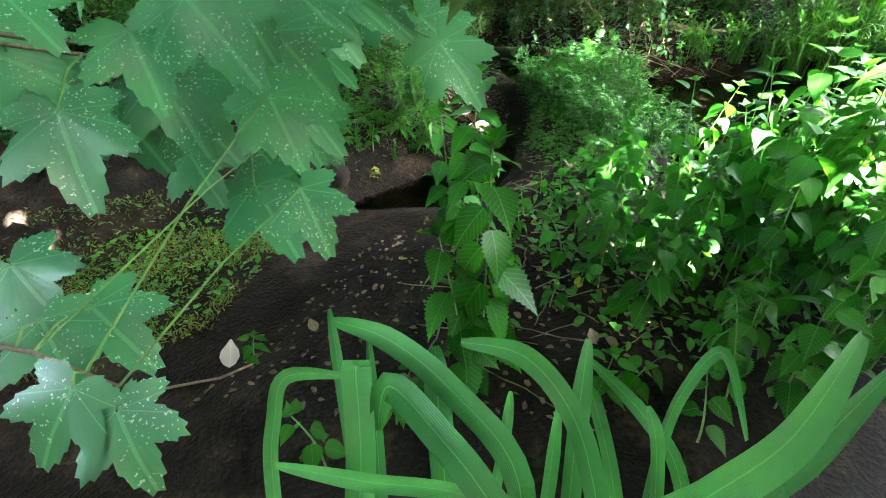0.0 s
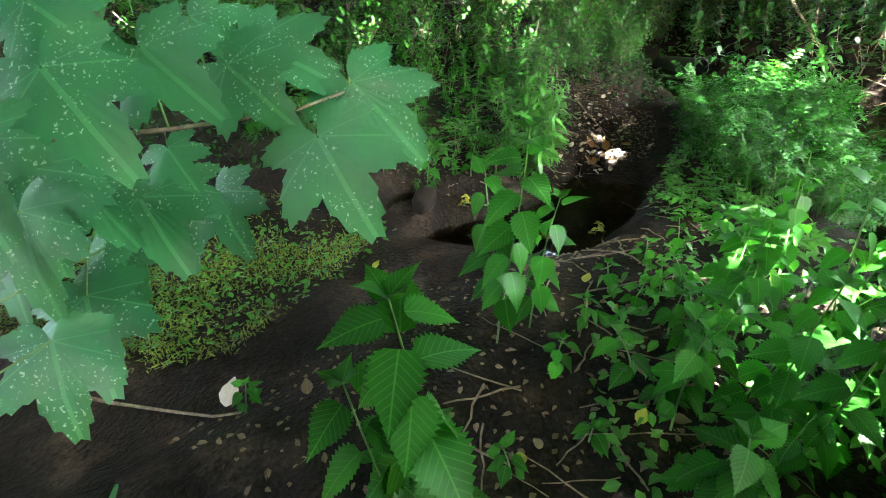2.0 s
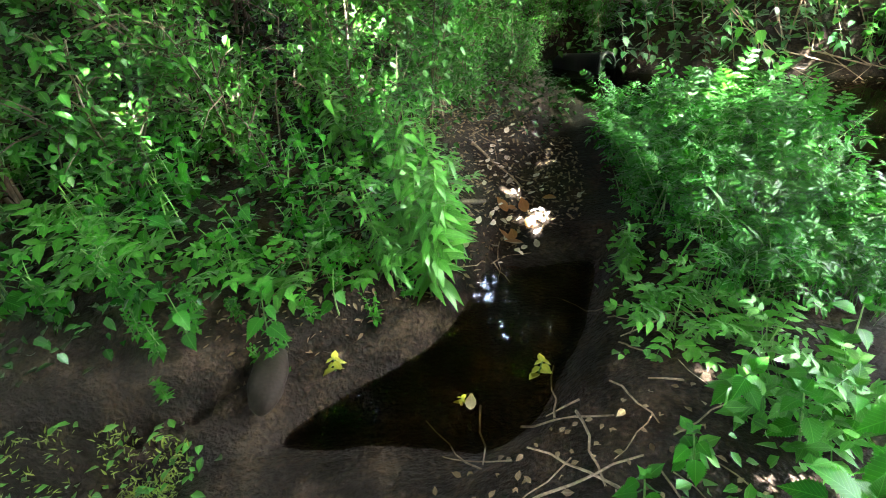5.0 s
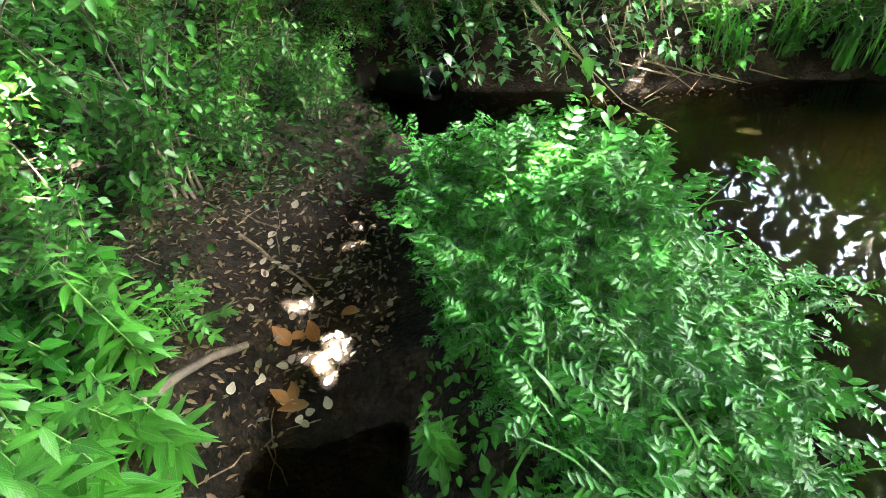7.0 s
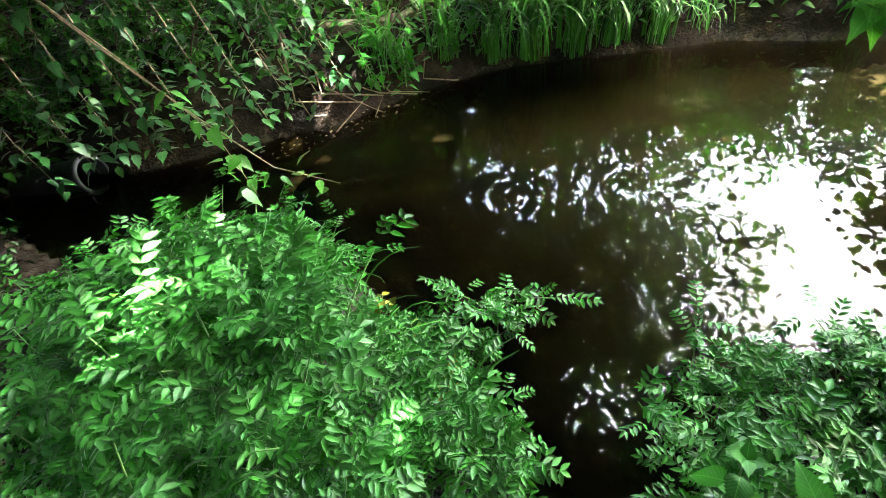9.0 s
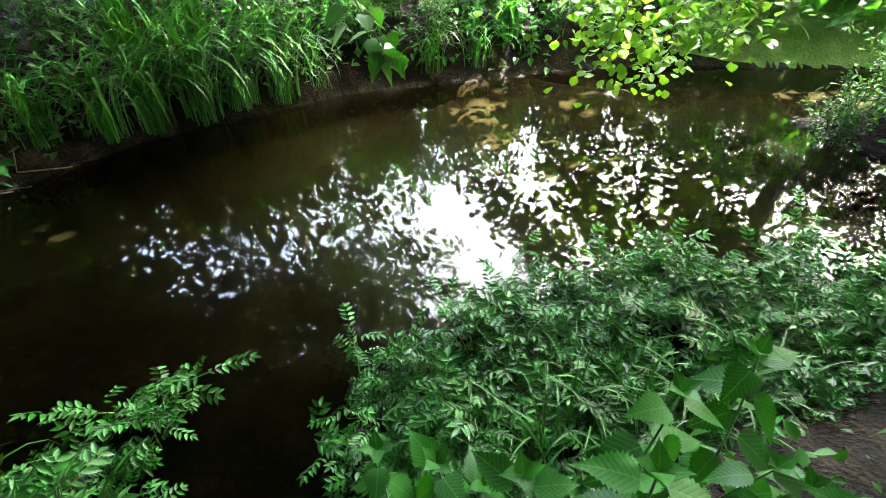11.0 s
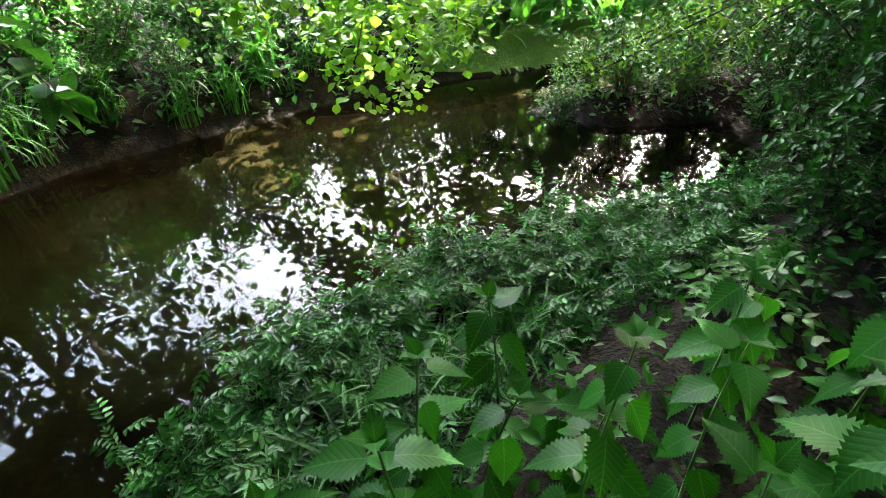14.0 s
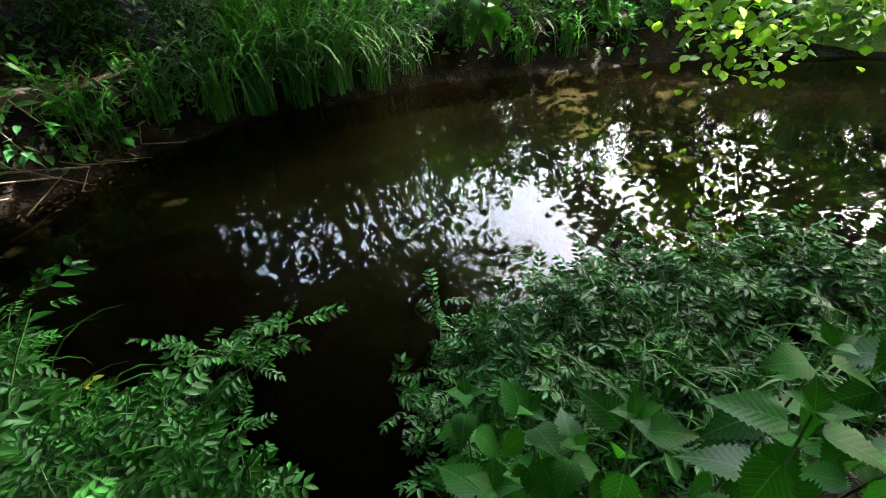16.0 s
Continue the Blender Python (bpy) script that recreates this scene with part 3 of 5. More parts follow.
sycamore_bough([(-1.6, -1.75, 1.72), (-1.1, -1.66, 1.58), (-0.56, -1.5, 1.46), (-0.30, -1.40, 1.43), (-0.17, -1.26, 1.41), (-0.06, -1.12, 1.40), (0.0, -1.0, 1.41)],
               [
                   ((-0.38, -1.58, 1.49), (-0.32, -1.66, 1.42)),
                   ((-0.30, -1.56, 1.53), (-0.20, -1.63, 1.45)),
                   ((-0.26, -1.51, 1.54), (-0.19, -1.58, 1.47)),
                   ((-0.22, -1.47, 1.47), (-0.12, -1.54, 1.40)),
                   ((0.04, -1.20, 1.40), (0.14, -1.26, 1.30)),
                   ((-0.01, -1.02, 1.42), (0.13, -1.06, 1.33)),
                   ((-0.12, -1.17, 1.48), (-0.01, -1.20, 1.42)),
                   ((-0.18, -1.25, 1.52), (-0.06, -1.28, 1.46)),
                   ((-0.21, -1.36, 1.52), (-0.09, -1.40, 1.43)),
                   ((-0.30, -1.29, 1.58), (-0.17, -1.30, 1.52)),
                   ((-0.24, -1.10, 1.53), (-0.13, -1.12, 1.49)),
                   ((-0.18, -1.05, 1.48), (-0.02, -1.04, 1.44)),
                   ((-0.19, -1.26, 1.38), (-0.13, -1.29, 1.34)),
                   ((-0.51, -1.61, 1.54), (-0.43, -1.66, 1.50)),
               ], "sycamore branch with broad pale-flecked green leaves", 2)
sycamore_bough([(-1.6, -1.55, 1.6), (-1.1, -1.62, 1.55), (-0.73, -1.6, 1.50), (-0.52, -1.5, 1.44), (-0.42, -1.38, 1.36), (-0.36, -1.32, 1.24)],
               [
                   ((-0.50, -1.62, 1.39), (-0.45, -1.71, 1.29)),
                   ((-0.35, -1.39, 1.15), (-0.25, -1.49, 1.06)),
                   ((-0.37, -1.29, 1.20), (-0.27, -1.38, 1.14)),
                   ((-0.46, -1.40, 1.23), (-0.39, -1.48, 1.17)),
                   ((-0.32, -1.19, 1.26), (-0.23, -1.29, 1.18)),
                   ((-0.36, -1.36, 1.37), (-0.26, -1.45, 1.28)),
                   ((-0.42, -1.44, 1.35), (-0.32, -1.51, 1.28)),
                   ((-0.63, -1.51, 1.43), (-0.52, -1.57, 1.37)),
                   ((-0.54, -1.45, 1.34), (-0.44, -1.52, 1.27)),
                   ((-0.26, -1.29, 1.30), (-0.16, -1.34, 1.22)),
                   ((-0.29, -1.34, 1.34), (-0.20, -1.37, 1.28)),
                   ((-0.45, -1.31, 1.38), (-0.33, -1.32, 1.34)),
               ], "drooping sycamore branch with broad green leaves", 3)
sycamore_bough([(-1.5, -1.7, 1.25), (-0.79, -1.84, 1.19), (-0.58, -1.86, 1.18), (-0.48, -1.86, 1.15), (-0.37, -1.88, 1.11)],
               [
                   ((-0.41, -1.90, 1.13), (-0.45, -1.97, 1.06)),
                   ((-0.36, -1.91, 1.10), (-0.31, -1.98, 1.03)),
                   ((-0.47, -1.76, 1.14), (-0.37, -1.82, 1.09)),
                   ((-0.50, -1.81, 1.16), (-0.44, -1.88, 1.10)),
                   ((-0.61, -1.71, 1.18), (-0.52, -1.78, 1.13)),
                   ((-0.21, -1.51, 1.21), (-0.15, -1.58, 1.12)),
                   ((-0.31, -1.11, 1.21), (-0.22, -1.18, 1.12)),
                   ((-0.26, -1.44, 1.36), (-0.20, -1.51, 1.26)),
               ], "low sycamore branch with broad green leaves over the mud", 1)
sycamore_bough([(-1.9, -0.2, 1.75), (-1.3, -0.5, 1.6), (-0.9, -0.8, 1.5), (-0.62, -0.98, 1.38)], [], "sycamore branch hanging over the mossy bank", 16)


# ---- iris at the start ----
def strap(points, width, turn=0.0):
    """A strap leaf along points, with a keel, narrowing to its tip."""
    pts = [Vector(p) for p in points]
    dense = []
    for i in range(len(pts) - 1):
        p0, p1, p2, p3 = pts[max(i - 1, 0)], pts[i], pts[i + 1], pts[min(i + 2, len(pts) - 1)]
        for k in range(6):
            t = k / 6
            dense.append(0.5 * (2 * p1 + (p2 - p0) * t + (2 * p0 - 5 * p1 + 4 * p2 - p3) * t * t + (3 * p1 - p0 - 3 * p2 + p3) * t ** 3))
    dense.append(pts[-1])
    rows, n = [], len(dense) - 1
    for i, p in enumerate(dense):
        v = i / n
        way = (dense[min(i + 1, n)] - dense[max(i - 1, 0)]).normalized()
        face = Vector((0.1 + turn, -0.7, 0.7))
        side = way.cross(face).normalized()
        up = side.cross(way)
        w = 0.5 * width * min(1.0, (1.03 - v) * 5) ** 0.6
        rows.append([(*(p - side * w + up * 0.3 * w), 0.0, v), (*(p - side * 0.5 * w + up * 0.1 * w), 0.25, v), (*p, 0.5, v), (*(p + side * 0.5 * w + up * 0.1 * w), 0.75, v), (*(p + side * w + up * 0.3 * w), 1.0, v)])
    return template(rows)


def iris(x, y, blades, label):
    """An iris: strap leaves that rise from one root and arch over, each a part."""
    plant = thing("iris_plant", label, "plant", "irises")
    base = Vector((x, y, ground_z(x, y) - 0.02))
    plant.location = base
    for points, width in blades:
        first = Vector(points[0])
        root = Vector((x + 0.3 * (first.x - x), y + 0.3 * (first.y - y), base.z))
        knee = root.lerp(first, 0.55) + Vector((0, 0, 0.03))
        part("blade", strap([p - base for p in [root, knee] + [Vector(q) for q in points]], width, rng.uniform(-0.25, 0.25)), IRIS, plant)
    return plant


iris(0.0, -2.0, [
    ([(0.15, -2.04, 0.78), (0.16, -1.95, 1.01), (0.07, -1.84, 1.06), (-0.03, -1.76, 1.08), (-0.13, -1.70, 1.06)], 0.038),
    ([(0.18, -2.05, 0.96), (0.11, -2.01, 1.09), (0.06, -1.96, 1.12), (-0.01, -1.89, 1.13), (-0.03, -1.90, 1.05)], 0.038),
    ([(-0.08, -2.05, 0.73), (-0.05, -1.96, 0.99), (-0.05, -1.91, 1.07), (-0.06, -1.85, 1.12), (-0.05, -1.85, 1.07)], 0.039),
    ([(-0.19, -1.99, 0.64), (-0.22, -1.87, 0.86), (-0.22, -1.81, 0.94), (-0.20, -1.77, 1.00), (-0.11, -1.75, 0.98)], 0.026),
    ([(0.22, -2.02, 0.94), (0.10, -1.98, 1.03), (-0.04, -1.96, 1.03), (-0.16, -1.94, 1.03)], 0.023),
    ([(-0.04, -1.97, 0.58), (-0.05, -1.85, 0.81), (-0.08, -1.67, 0.99)], 0.026),
    ([(-0.09, -1.87, 0.55), (-0.14, -1.69, 0.86), (-0.18, -1.56, 0.96)], 0.023),
    ([(0.08, -1.92, 0.56), (0.05, -1.75, 0.87), (0.04, -1.65, 0.95)], 0.049),
], "yellow-flag iris with arching strap leaves beside the path")
iris(0.36, -1.78, [
    ([(0.38, -1.95, 0.52), (0.32, -1.85, 0.81), (0.28, -1.76, 0.91), (0.20, -1.69, 0.97), (0.09, -1.64, 0.95)], 0.042),
    ([(0.61, -1.86, 0.33), (0.56, -1.74, 0.64), (0.49, -1.65, 0.74), (0.38, -1.55, 0.81)], 0.034),
    ([(0.32, -1.83, 0.47), (0.33, -1.70, 0.76), (0.37, -1.55, 0.87)], 0.043),
    ([(0.25, -1.86, 0.53), (0.27, -1.77, 0.69), (0.30, -1.65, 0.78)], 0.032),
    ([(0.15, -1.81, 0.41), (0.19, -1.67, 0.66), (0.21, -1.58, 0.73)], 0.028),
    ([(0.45, -1.88, 0.43), (0.41, -1.75, 0.66), (0.38, -1.65, 0.77), (0.37, -1.60, 0.78)], 0.031),
], "iris clump with bent strap leaves")
iris(0.45, -2.0, [
    ([(0.39, -1.94, 0.62), (0.43, -1.81, 0.86), (0.48, -1.74, 0.95), (0.56, -1.69, 0.98), (0.61, -1.77, 0.84)], 0.024),
    ([(0.29, -2.02, 1.01), (0.37, -1.99, 1.06), (0.48, -1.94, 1.11), (0.61, -1.83, 1.17)], 0.055),
    ([(0.42, -2.03, 0.89), (0.47, -1.96, 1.01), (0.54, -1.92, 1.04), (0.70, -1.82, 1.10)], 0.045),
    ([(0.41, -1.93, 0.72), (0.41, -1.83, 0.90), (0.40, -1.78, 0.95)], 0.026),
], "iris clump with wide sunlit blades")


# ---- sedges and grass ----
SEDGE_BLADES = [mesh("sedge_blade", blade(1.0, w, b, 8), SEDGE) for w, b in ((0.012, 1.2), (0.015, 1.6), (0.018, 1.9), (0.013, 2.2), (0.016, 2.5), (0.014, 2.9), (0.02, 1.4), (0.012, 2.0))]


def sedge(x, y, blades, length, label, lean_yaw=None):
    plant = thing("sedge_clump", label, "sedge", "sedge and grass clumps")
    plant.location = (x, y, ground_z(x, y) - 0.02)
    for _ in range(blades):
        ob = part("blade", rng.choice(SEDGE_BLADES), None, plant)
        ob.matrix_basis = turned((rng.uniform(-0.1, 0.1), rng.uniform(-0.1, 0.1), 0), rng.uniform(0, 360) if lean_yaw is None else lean_yaw + rng.gauss(0, 55), 0, 0, length * rng.uniform(0.5, 1.15))


# ---- water weeds: the tuft in midstream and the mat along the near edge ----
def weed_prototype(height, stems, spread, seed, name, label, group):
    r = random.Random(seed)
    plant = thing(name, label, "water plant", group)
    green, leafy = [], []
    for s in range(stems):
        yaw = r.uniform(0, 6.28)
        pts = arc((r.uniform(-spread, spread), r.uniform(-spread, spread), 0), yaw, height * r.uniform(0.65, 1.1), r.uniform(0.03, 0.22), 0.6, 6, r.uniform(0, 6))
        green.append((tube_rows(pts, [0.004, 0.0036, 0.003, 0.0026, 0.002, 0.0015], 4), IDENTITY))
        for i in range(1, 6):
            for _ in range(1 if i < 3 else 3):
                leafy.append((r.choice(PINNATE), turned(pts[i], r.uniform(0, 360), r.uniform(-20, 55), r.uniform(-25, 25), r.uniform(0.6, 1.15))))
    tagged(part("stem", merged(green), STEM, plant), kind="stuff")
    tagged(part("foliage", merged(leafy), WEED, plant), kind="stuff")
    return plant


TALL_WEEDS = [weed_prototype(0.34, 6, 0.07, 20 + i, "water_weed", "tall bright green water weed with feathery leaves", "water weeds of the tuft") for i in range(4)]
LOW_WEEDS = [weed_prototype(0.19, 5, 0.1, 40 + i, "water_weed", "low spreading green water weed at the water's edge", "water weeds along the edge") for i in range(4)]


def plant_all(prototypes, spots):
    """The prototypes take the first spots; copies take the rest. A spot: x, y, size, [z]."""
    for n, (x, y, size, *z) in enumerate(spots):
        base = z[0] if z else max(ground_z(x, y), -0.06) - 0.01
        m = pose(x, y, base, rng.uniform(-6, 6), rng.uniform(-6, 6), rng.uniform(0, 360)) @ Matrix.Diagonal((size, size, size * rng.uniform(0.9, 1.15), 1))
        proto = prototypes[n % len(prototypes)]
        if n < len(prototypes):
            proto.matrix_basis = m
        else:
            copy = copy_thing(proto, IDENTITY)
            copy.matrix_basis = m


TUFT = [(0.85, 3.0), (0.88, 2.4), (0.8, 1.9), (0.88, 1.5), (1.0, 1.05), (1.6, 0.95), (1.8, 1.3), (1.9, 1.9), (1.85, 2.45), (1.6, 2.85), (1.2, 3.1)]
MAT = [(2.15, 0.9), (2.25, 1.2), (2.55, 1.28), (2.8, 1.32), (3.0, 1.15), (3.15, 0.85), (3.5, 0.4), (3.75, -0.3), (3.95, -0.9), (3.9, -1.6), (3.4, -1.2), (3.0, -0.7), (2.7, -0.2), (2.35, 0.35)]
plant_all(TALL_WEEDS, [(x, y, (0.7 + 0.4 * math.exp(-((x - 1.3) ** 2 + (y - 2.2) ** 2) / 0.5)) * rng.uniform(0.6, 1.25)) for x, y in fill(TUFT, 0.138)])
plant_all(LOW_WEEDS, [(x, y, rng.uniform(0.6, 1.15), -0.04 if x + y > 2.6 else ground_z(x, y)) for x, y in fill(MAT, 0.17)] + [(1.95, 1.95, 0.9, -0.02), (2.2, 1.93, 1.0, -0.02), (2.05, 1.8, 0.7, -0.02)])


for x, y in fill(TUFT, 0.24):
    sedge(x, y, 12, 0.46, "tuft of thin grass blades among the water weeds")


# ---- tall pale herbs on the left bank ----
def herb_prototype(height, stems, seed, shape, leaf, pairs, label, name="tall_herb", mat=HERB, bush=0.05):
    r = random.Random(seed)
    plant = thing(name, label, "plant", name.replace("_", " ") + "s on the bank")
    for s in range(stems):
        yaw = r.uniform(0, 6.28)
        pts = arc((r.uniform(-bush, bush), r.uniform(-bush, bush), 0), yaw, height * r.uniform(0.75, 1.05), r.uniform(0.02, 0.2) * height, 0.4, 8, r.uniform(0, 6))
        stem = part("stem", tube_rows(pts, [0.0045 - 0.0004 * i for i in range(8)], 5), STEM, plant)
        leafy = []
        for n in range(pairs):
            v = 0.15 + 0.85 * n / (pairs - 1)
            k = min(v, 0.999) * 7
            p = Vector(pts[int(k)]).lerp(Vector(pts[int(k) + 1]), k - int(k))
            for q in range(2):
                leafy.append((shape if not isinstance(shape, list) else r.choice(shape), turned(p, n * 80 + q * 180 + r.uniform(-25, 25), r.uniform(-30, 35), r.uniform(-15, 15), leaf * (1.1 - 0.55 * v) * r.uniform(0.8, 1.2))))
        tagged(part("foliage", merged(leafy), mat, plant), kind="stuff")
    return plant


WILLOW_HERBS = [herb_prototype(0.72, 5, 60 + i, T_LANCE, 0.165, 12, "tall pale green herb with lance-shaped leaves") for i in range(2)]
plant_all(WILLOW_HERBS, [(-0.12, 1.28, 0.95), (-0.25, 1.38, 0.8), (-0.05, 1.5, 0.75), (-0.3, 1.2, 0.6), (0.75, 1.35, 0.45), (1.5, -0.75, 1.35), (1.75, -0.4, 1.35), (1.9, -0.9, 1.4), (1.55, -0.25, 1.2), (-0.7, 1.95, 0.9), (-0.2, 1.75, 0.7)])
ELDERS = [herb_prototype(0.2, 3, 70 + i, PINNATE_BIG, 1.0, 4, "low seedling with feathery toothed leaves", "elder_seedling", HERB, 0.03) for i in range(3)]
plant_all(ELDERS, [(-0.62, 1.06, 0.96), (-0.36, 1.2, 0.78), (-0.95, 1.05, 1.01), (-1.4, 0.95, 1.08), (0.85, 0.92, 0.78), (0.97, 1.05, 0.78), (-0.15, 1.95, 0.70), (-1.6, 1.1, 1.24), (1.1, 0.8, 0.85), (1.15, 0.55, 0.93), (2.95, -0.9, 0.78), (2.75, -0.65, 0.78), (-0.5, 1.55, 0.93)])
BANK_PLANTS = [herb_prototype(0.34, 4, 80 + i, T_TOOTHED, 0.085, 6, "leafy green bank plant with toothed leaves", "bank_plant", NETTLE, 0.07) for i in range(3)]
plant_all(BANK_PLANTS, [(x, y, rng.uniform(0.7, 1.2)) for x, y in fill([(-1.3, 0.75), (-0.7, 1.0), (-0.4, 1.25), (-0.25, 1.8), (-0.2, 2.3), (-0.9, 2.4), (-2.3, 1.4), (-2.2, 0.6)], 0.27)] + [(x, y, rng.uniform(0.3, 0.55)) for x, y in fill([(-1.2, 0.45), (-0.85, 0.62), (-0.4, 0.95), (-0.1, 1.25), (-0.3, 1.3), (-0.8, 1.0), (-1.3, 0.75)], 0.15)] + [(x, y, rng.uniform(0.8, 1.3)) for x, y in fill([(4.6, 3.5), (5.4, 2.9), (6.0, 2.1), (6.6, 1.3), (7.2, 0.2), (8.0, 1.0), (6.8, 2.8), (5.2, 4.2)], 0.4)])
far_edge = STREAM[23:31]
edge_spots = []
for (ax, ay), (bx, by) in zip(far_edge[:-1], far_edge[1:]):
    for k in range(4):
        f = (k + rng.random()) / 4
        edge_spots.append((ax + (bx - ax) * f + rng.uniform(0.06, 0.3), ay + (by - ay) * f + rng.uniform(0.04, 0.25)))
plant_all([copy_thing(BANK_PLANTS[0], IDENTITY)], [(x, y, rng.uniform(0.8, 1.2)) for x, y in edge_spots])
for x, y in edge_spots[:20:2]:
    sedge(x - 0.02, y - 0.02, 24, rng.uniform(0.5, 0.75), "grass tuft hanging over the cut bank", 125)
YOUNG = herb_prototype(0.1, 1, 90, T_OVAL, 0.075, 5, "small yellow-green seedling standing in the puddle", "seedling", YELLOW, 0.01)
plant_all([YOUNG], [(1.92, 1.95, 1.1), (1.98, 2.1, 1.0), (1.88, 1.75, 1.2), (2.0, 1.85, 0.9), (1.95, 2.25, 1.0), (2.02, 2.0, 0.9), (0.35, 0.9, 1.0), (-0.48, 0.8, 0.9), (0.05, 0.74, 0.5)])


# ---- shrubs, ivy and sedges of the banks ----
def shrub_prototype(height, width, leaves, size, seed, shape, label, mat=SHRUB, name="shrub"):
    r = random.Random(seed)
    plant = thing(name, label, "shrub", "shrubs along the banks")
    limbs, leafy = [], []
    for s in range(9):
        yaw = s * 0.7 + r.uniform(-0.3, 0.3)
        pts = [Vector(p) for p in arc((0.08 * math.cos(yaw), 0.08 * math.sin(yaw), 0), yaw, height * r.uniform(0.5, 1.0), width * r.uniform(0.3, 1.0), 0.5, 7, r.uniform(0, 6))]
        limbs.append((tube_rows(pts, [0.012 - 0.0015 * i for i in range(7)], 5), IDENTITY))
        for t in range(7):
            k = r.uniform(1.0, 5.99)
            p = pts[int(k)].lerp(pts[int(k) + 1], k - int(k))
            q = p + Vector((r.gauss(0, 1), r.gauss(0, 1), r.gauss(0.1, 0.6))) * 0.22 * width
            limbs.append((tube_rows([p, p.lerp(q, 0.5) + Vector((0, 0, 0.03)), q], [0.005, 0.004, 0.002], 4), IDENTITY))
            for n in range(leaves // 63):
                f = r.uniform(0.1, 1.15)
                c = p.lerp(q, f) + Vector((r.gauss(0, 1), r.gauss(0, 1), r.gauss(0, 1))) * 0.05
                leafy.append((shape, turned(c, r.uniform(0, 360), r.uniform(-55, 25), r.uniform(-30, 30), size * r.uniform(0.6, 1.25))))
    tagged(part("limb", merged(limbs), BARK, plant, "brown branching limbs"), kind="stuff")
    tagged(part("foliage", merged(leafy), mat, plant), kind="stuff")
    return plant


DARK_SHRUBS = [shrub_prototype(1.1, 0.6, 1300, 0.07, 100 + i, T_OVAL, "dense dark green leafy shrub on the bank") for i in range(3)]
FINE_SHRUBS = [shrub_prototype(1.0, 0.6, 1150, 0.058, 110 + i, T_OVAL, "fine-leaved green shrub on the bank", HERB) for i in range(3)]
left_spots = [(-0.3, 5.2, 0.9), (-0.9, 4.3, 0.9), (0.05, 5.9, 1.1), (0.2, 4.3, 0.5), (0.1, 4.75, 0.7), (0.25, 3.9, 0.45), (-0.45, 1.95, 0.62), (-0.75, 2.3, 0.85), (-0.3, 2.7, 0.75), (-1.15, 1.75, 0.75), (-1.6, 1.45, 0.8), (-2.1, 1.2, 0.9), (-1.0, 2.9, 1.0), (-0.2, 3.4, 0.85), (0.15, 3.7, 0.6), (-1.7, 2.2, 1.0), (-2.5, 1.7, 1.1), (-0.8, 3.8, 1.1),
              (-2.8, 0.8, 0.9), (-3.3, 1.3, 1.1), (-1.8, 3.2, 1.2), (-0.2, 4.4, 1.0), (-1.0, 4.9, 1.3), (-2.6, 2.8, 1.3), (-3.6, 0.2, 1.0), (-3.9, 2.2, 1.4), (-0.1, 3.05, 0.55)]
far_spots = [(0.55, 5.15, 0.6), (1.0, 5.1, 0.6), (5.3, 3.25, 0.5), (5.75, 2.65, 0.5), (6.1, 2.1, 0.5), (6.5, 1.55, 0.5), (6.85, 0.95, 0.5), (7.2, 0.3, 0.55), (7.3, -0.5, 0.6), (1.5, 4.95, 0.85), (2.0, 4.8, 0.85), (2.6, 4.75, 0.85), (1.1, 5.4, 1.1), (2.0, 5.5, 1.2), (3.0, 5.3, 1.1), (3.9, 4.9, 1.1), (4.4, 4.5, 0.9), (4.9, 4.2, 1.0), (5.5, 3.7, 1.0), (5.9, 3.2, 0.9), (6.3, 2.6, 0.9), (6.7, 2.1, 0.95), (7.0, 1.5, 0.9), (7.4, 0.9, 1.0), (7.6, 0.2, 1.0),
             (5.2, 4.9, 1.3), (6.2, 4.1, 1.3), (7.0, 3.2, 1.4), (7.8, 2.0, 1.4), (8.3, 0.9, 1.4), (8.2, -0.4, 1.2), (8.6, -1.6, 1.3), (4.2, 5.6, 1.4), (0.4, 5.6, 1.1), (3.2, 6.2, 1.5), (5.0, 6.2, 1.6), (6.8, 5.0, 1.6), (8.3, 3.6, 1.7)]
right_spots = [(7.9, -2.9, 1.0), (8.2, -1.8, 1.0), (8.3, -4.2, 1.3), (7.6, -6.6, 1.3), (6.4, -6.6, 1.2), (9.2, -3.0, 1.5), (6.0, -5.2, 1.0), (5.3, -0.95, 0.5), (5.6, -1.3, 0.6), (5.2, -1.9, 0.7), (4.6, -2.2, 0.6), (3.6, -1.55, 0.6), (3.1, -1.25, 0.5), (6.3, -2.4, 0.6), (5.4, -1.5, 0.75), (5.5, -2.2, 0.85), (5.0, -2.7, 0.9), (5.9, -3.0, 1.0), (4.4, -2.5, 0.9), (5.2, -3.6, 1.2), (3.8, -2.1, 0.85), (3.3, -1.7, 0.8), (4.1, -3.2, 1.1), (2.9, -1.6, 0.75), (3.2, -2.5, 1.0), (2.3, -1.8, 0.8), (1.6, -2.2, 0.9), (6.0, -4.2, 1.3), (4.8, -4.6, 1.4), (2.8, -3.6, 1.3)]
ring_spots = []
for k in range(34):
    a = 2 * math.pi * k / 34 + rng.uniform(-0.05, 0.05)
    d = rng.uniform(7.2, 9.0)
    x, y = 1.5 + d * math.cos(a), 1.0 + d * math.sin(a)
    if not (x > 6.5 and -4.6 < y < -0.8):
        ring_spots.append((x, y, rng.uniform(1.3, 1.9)))
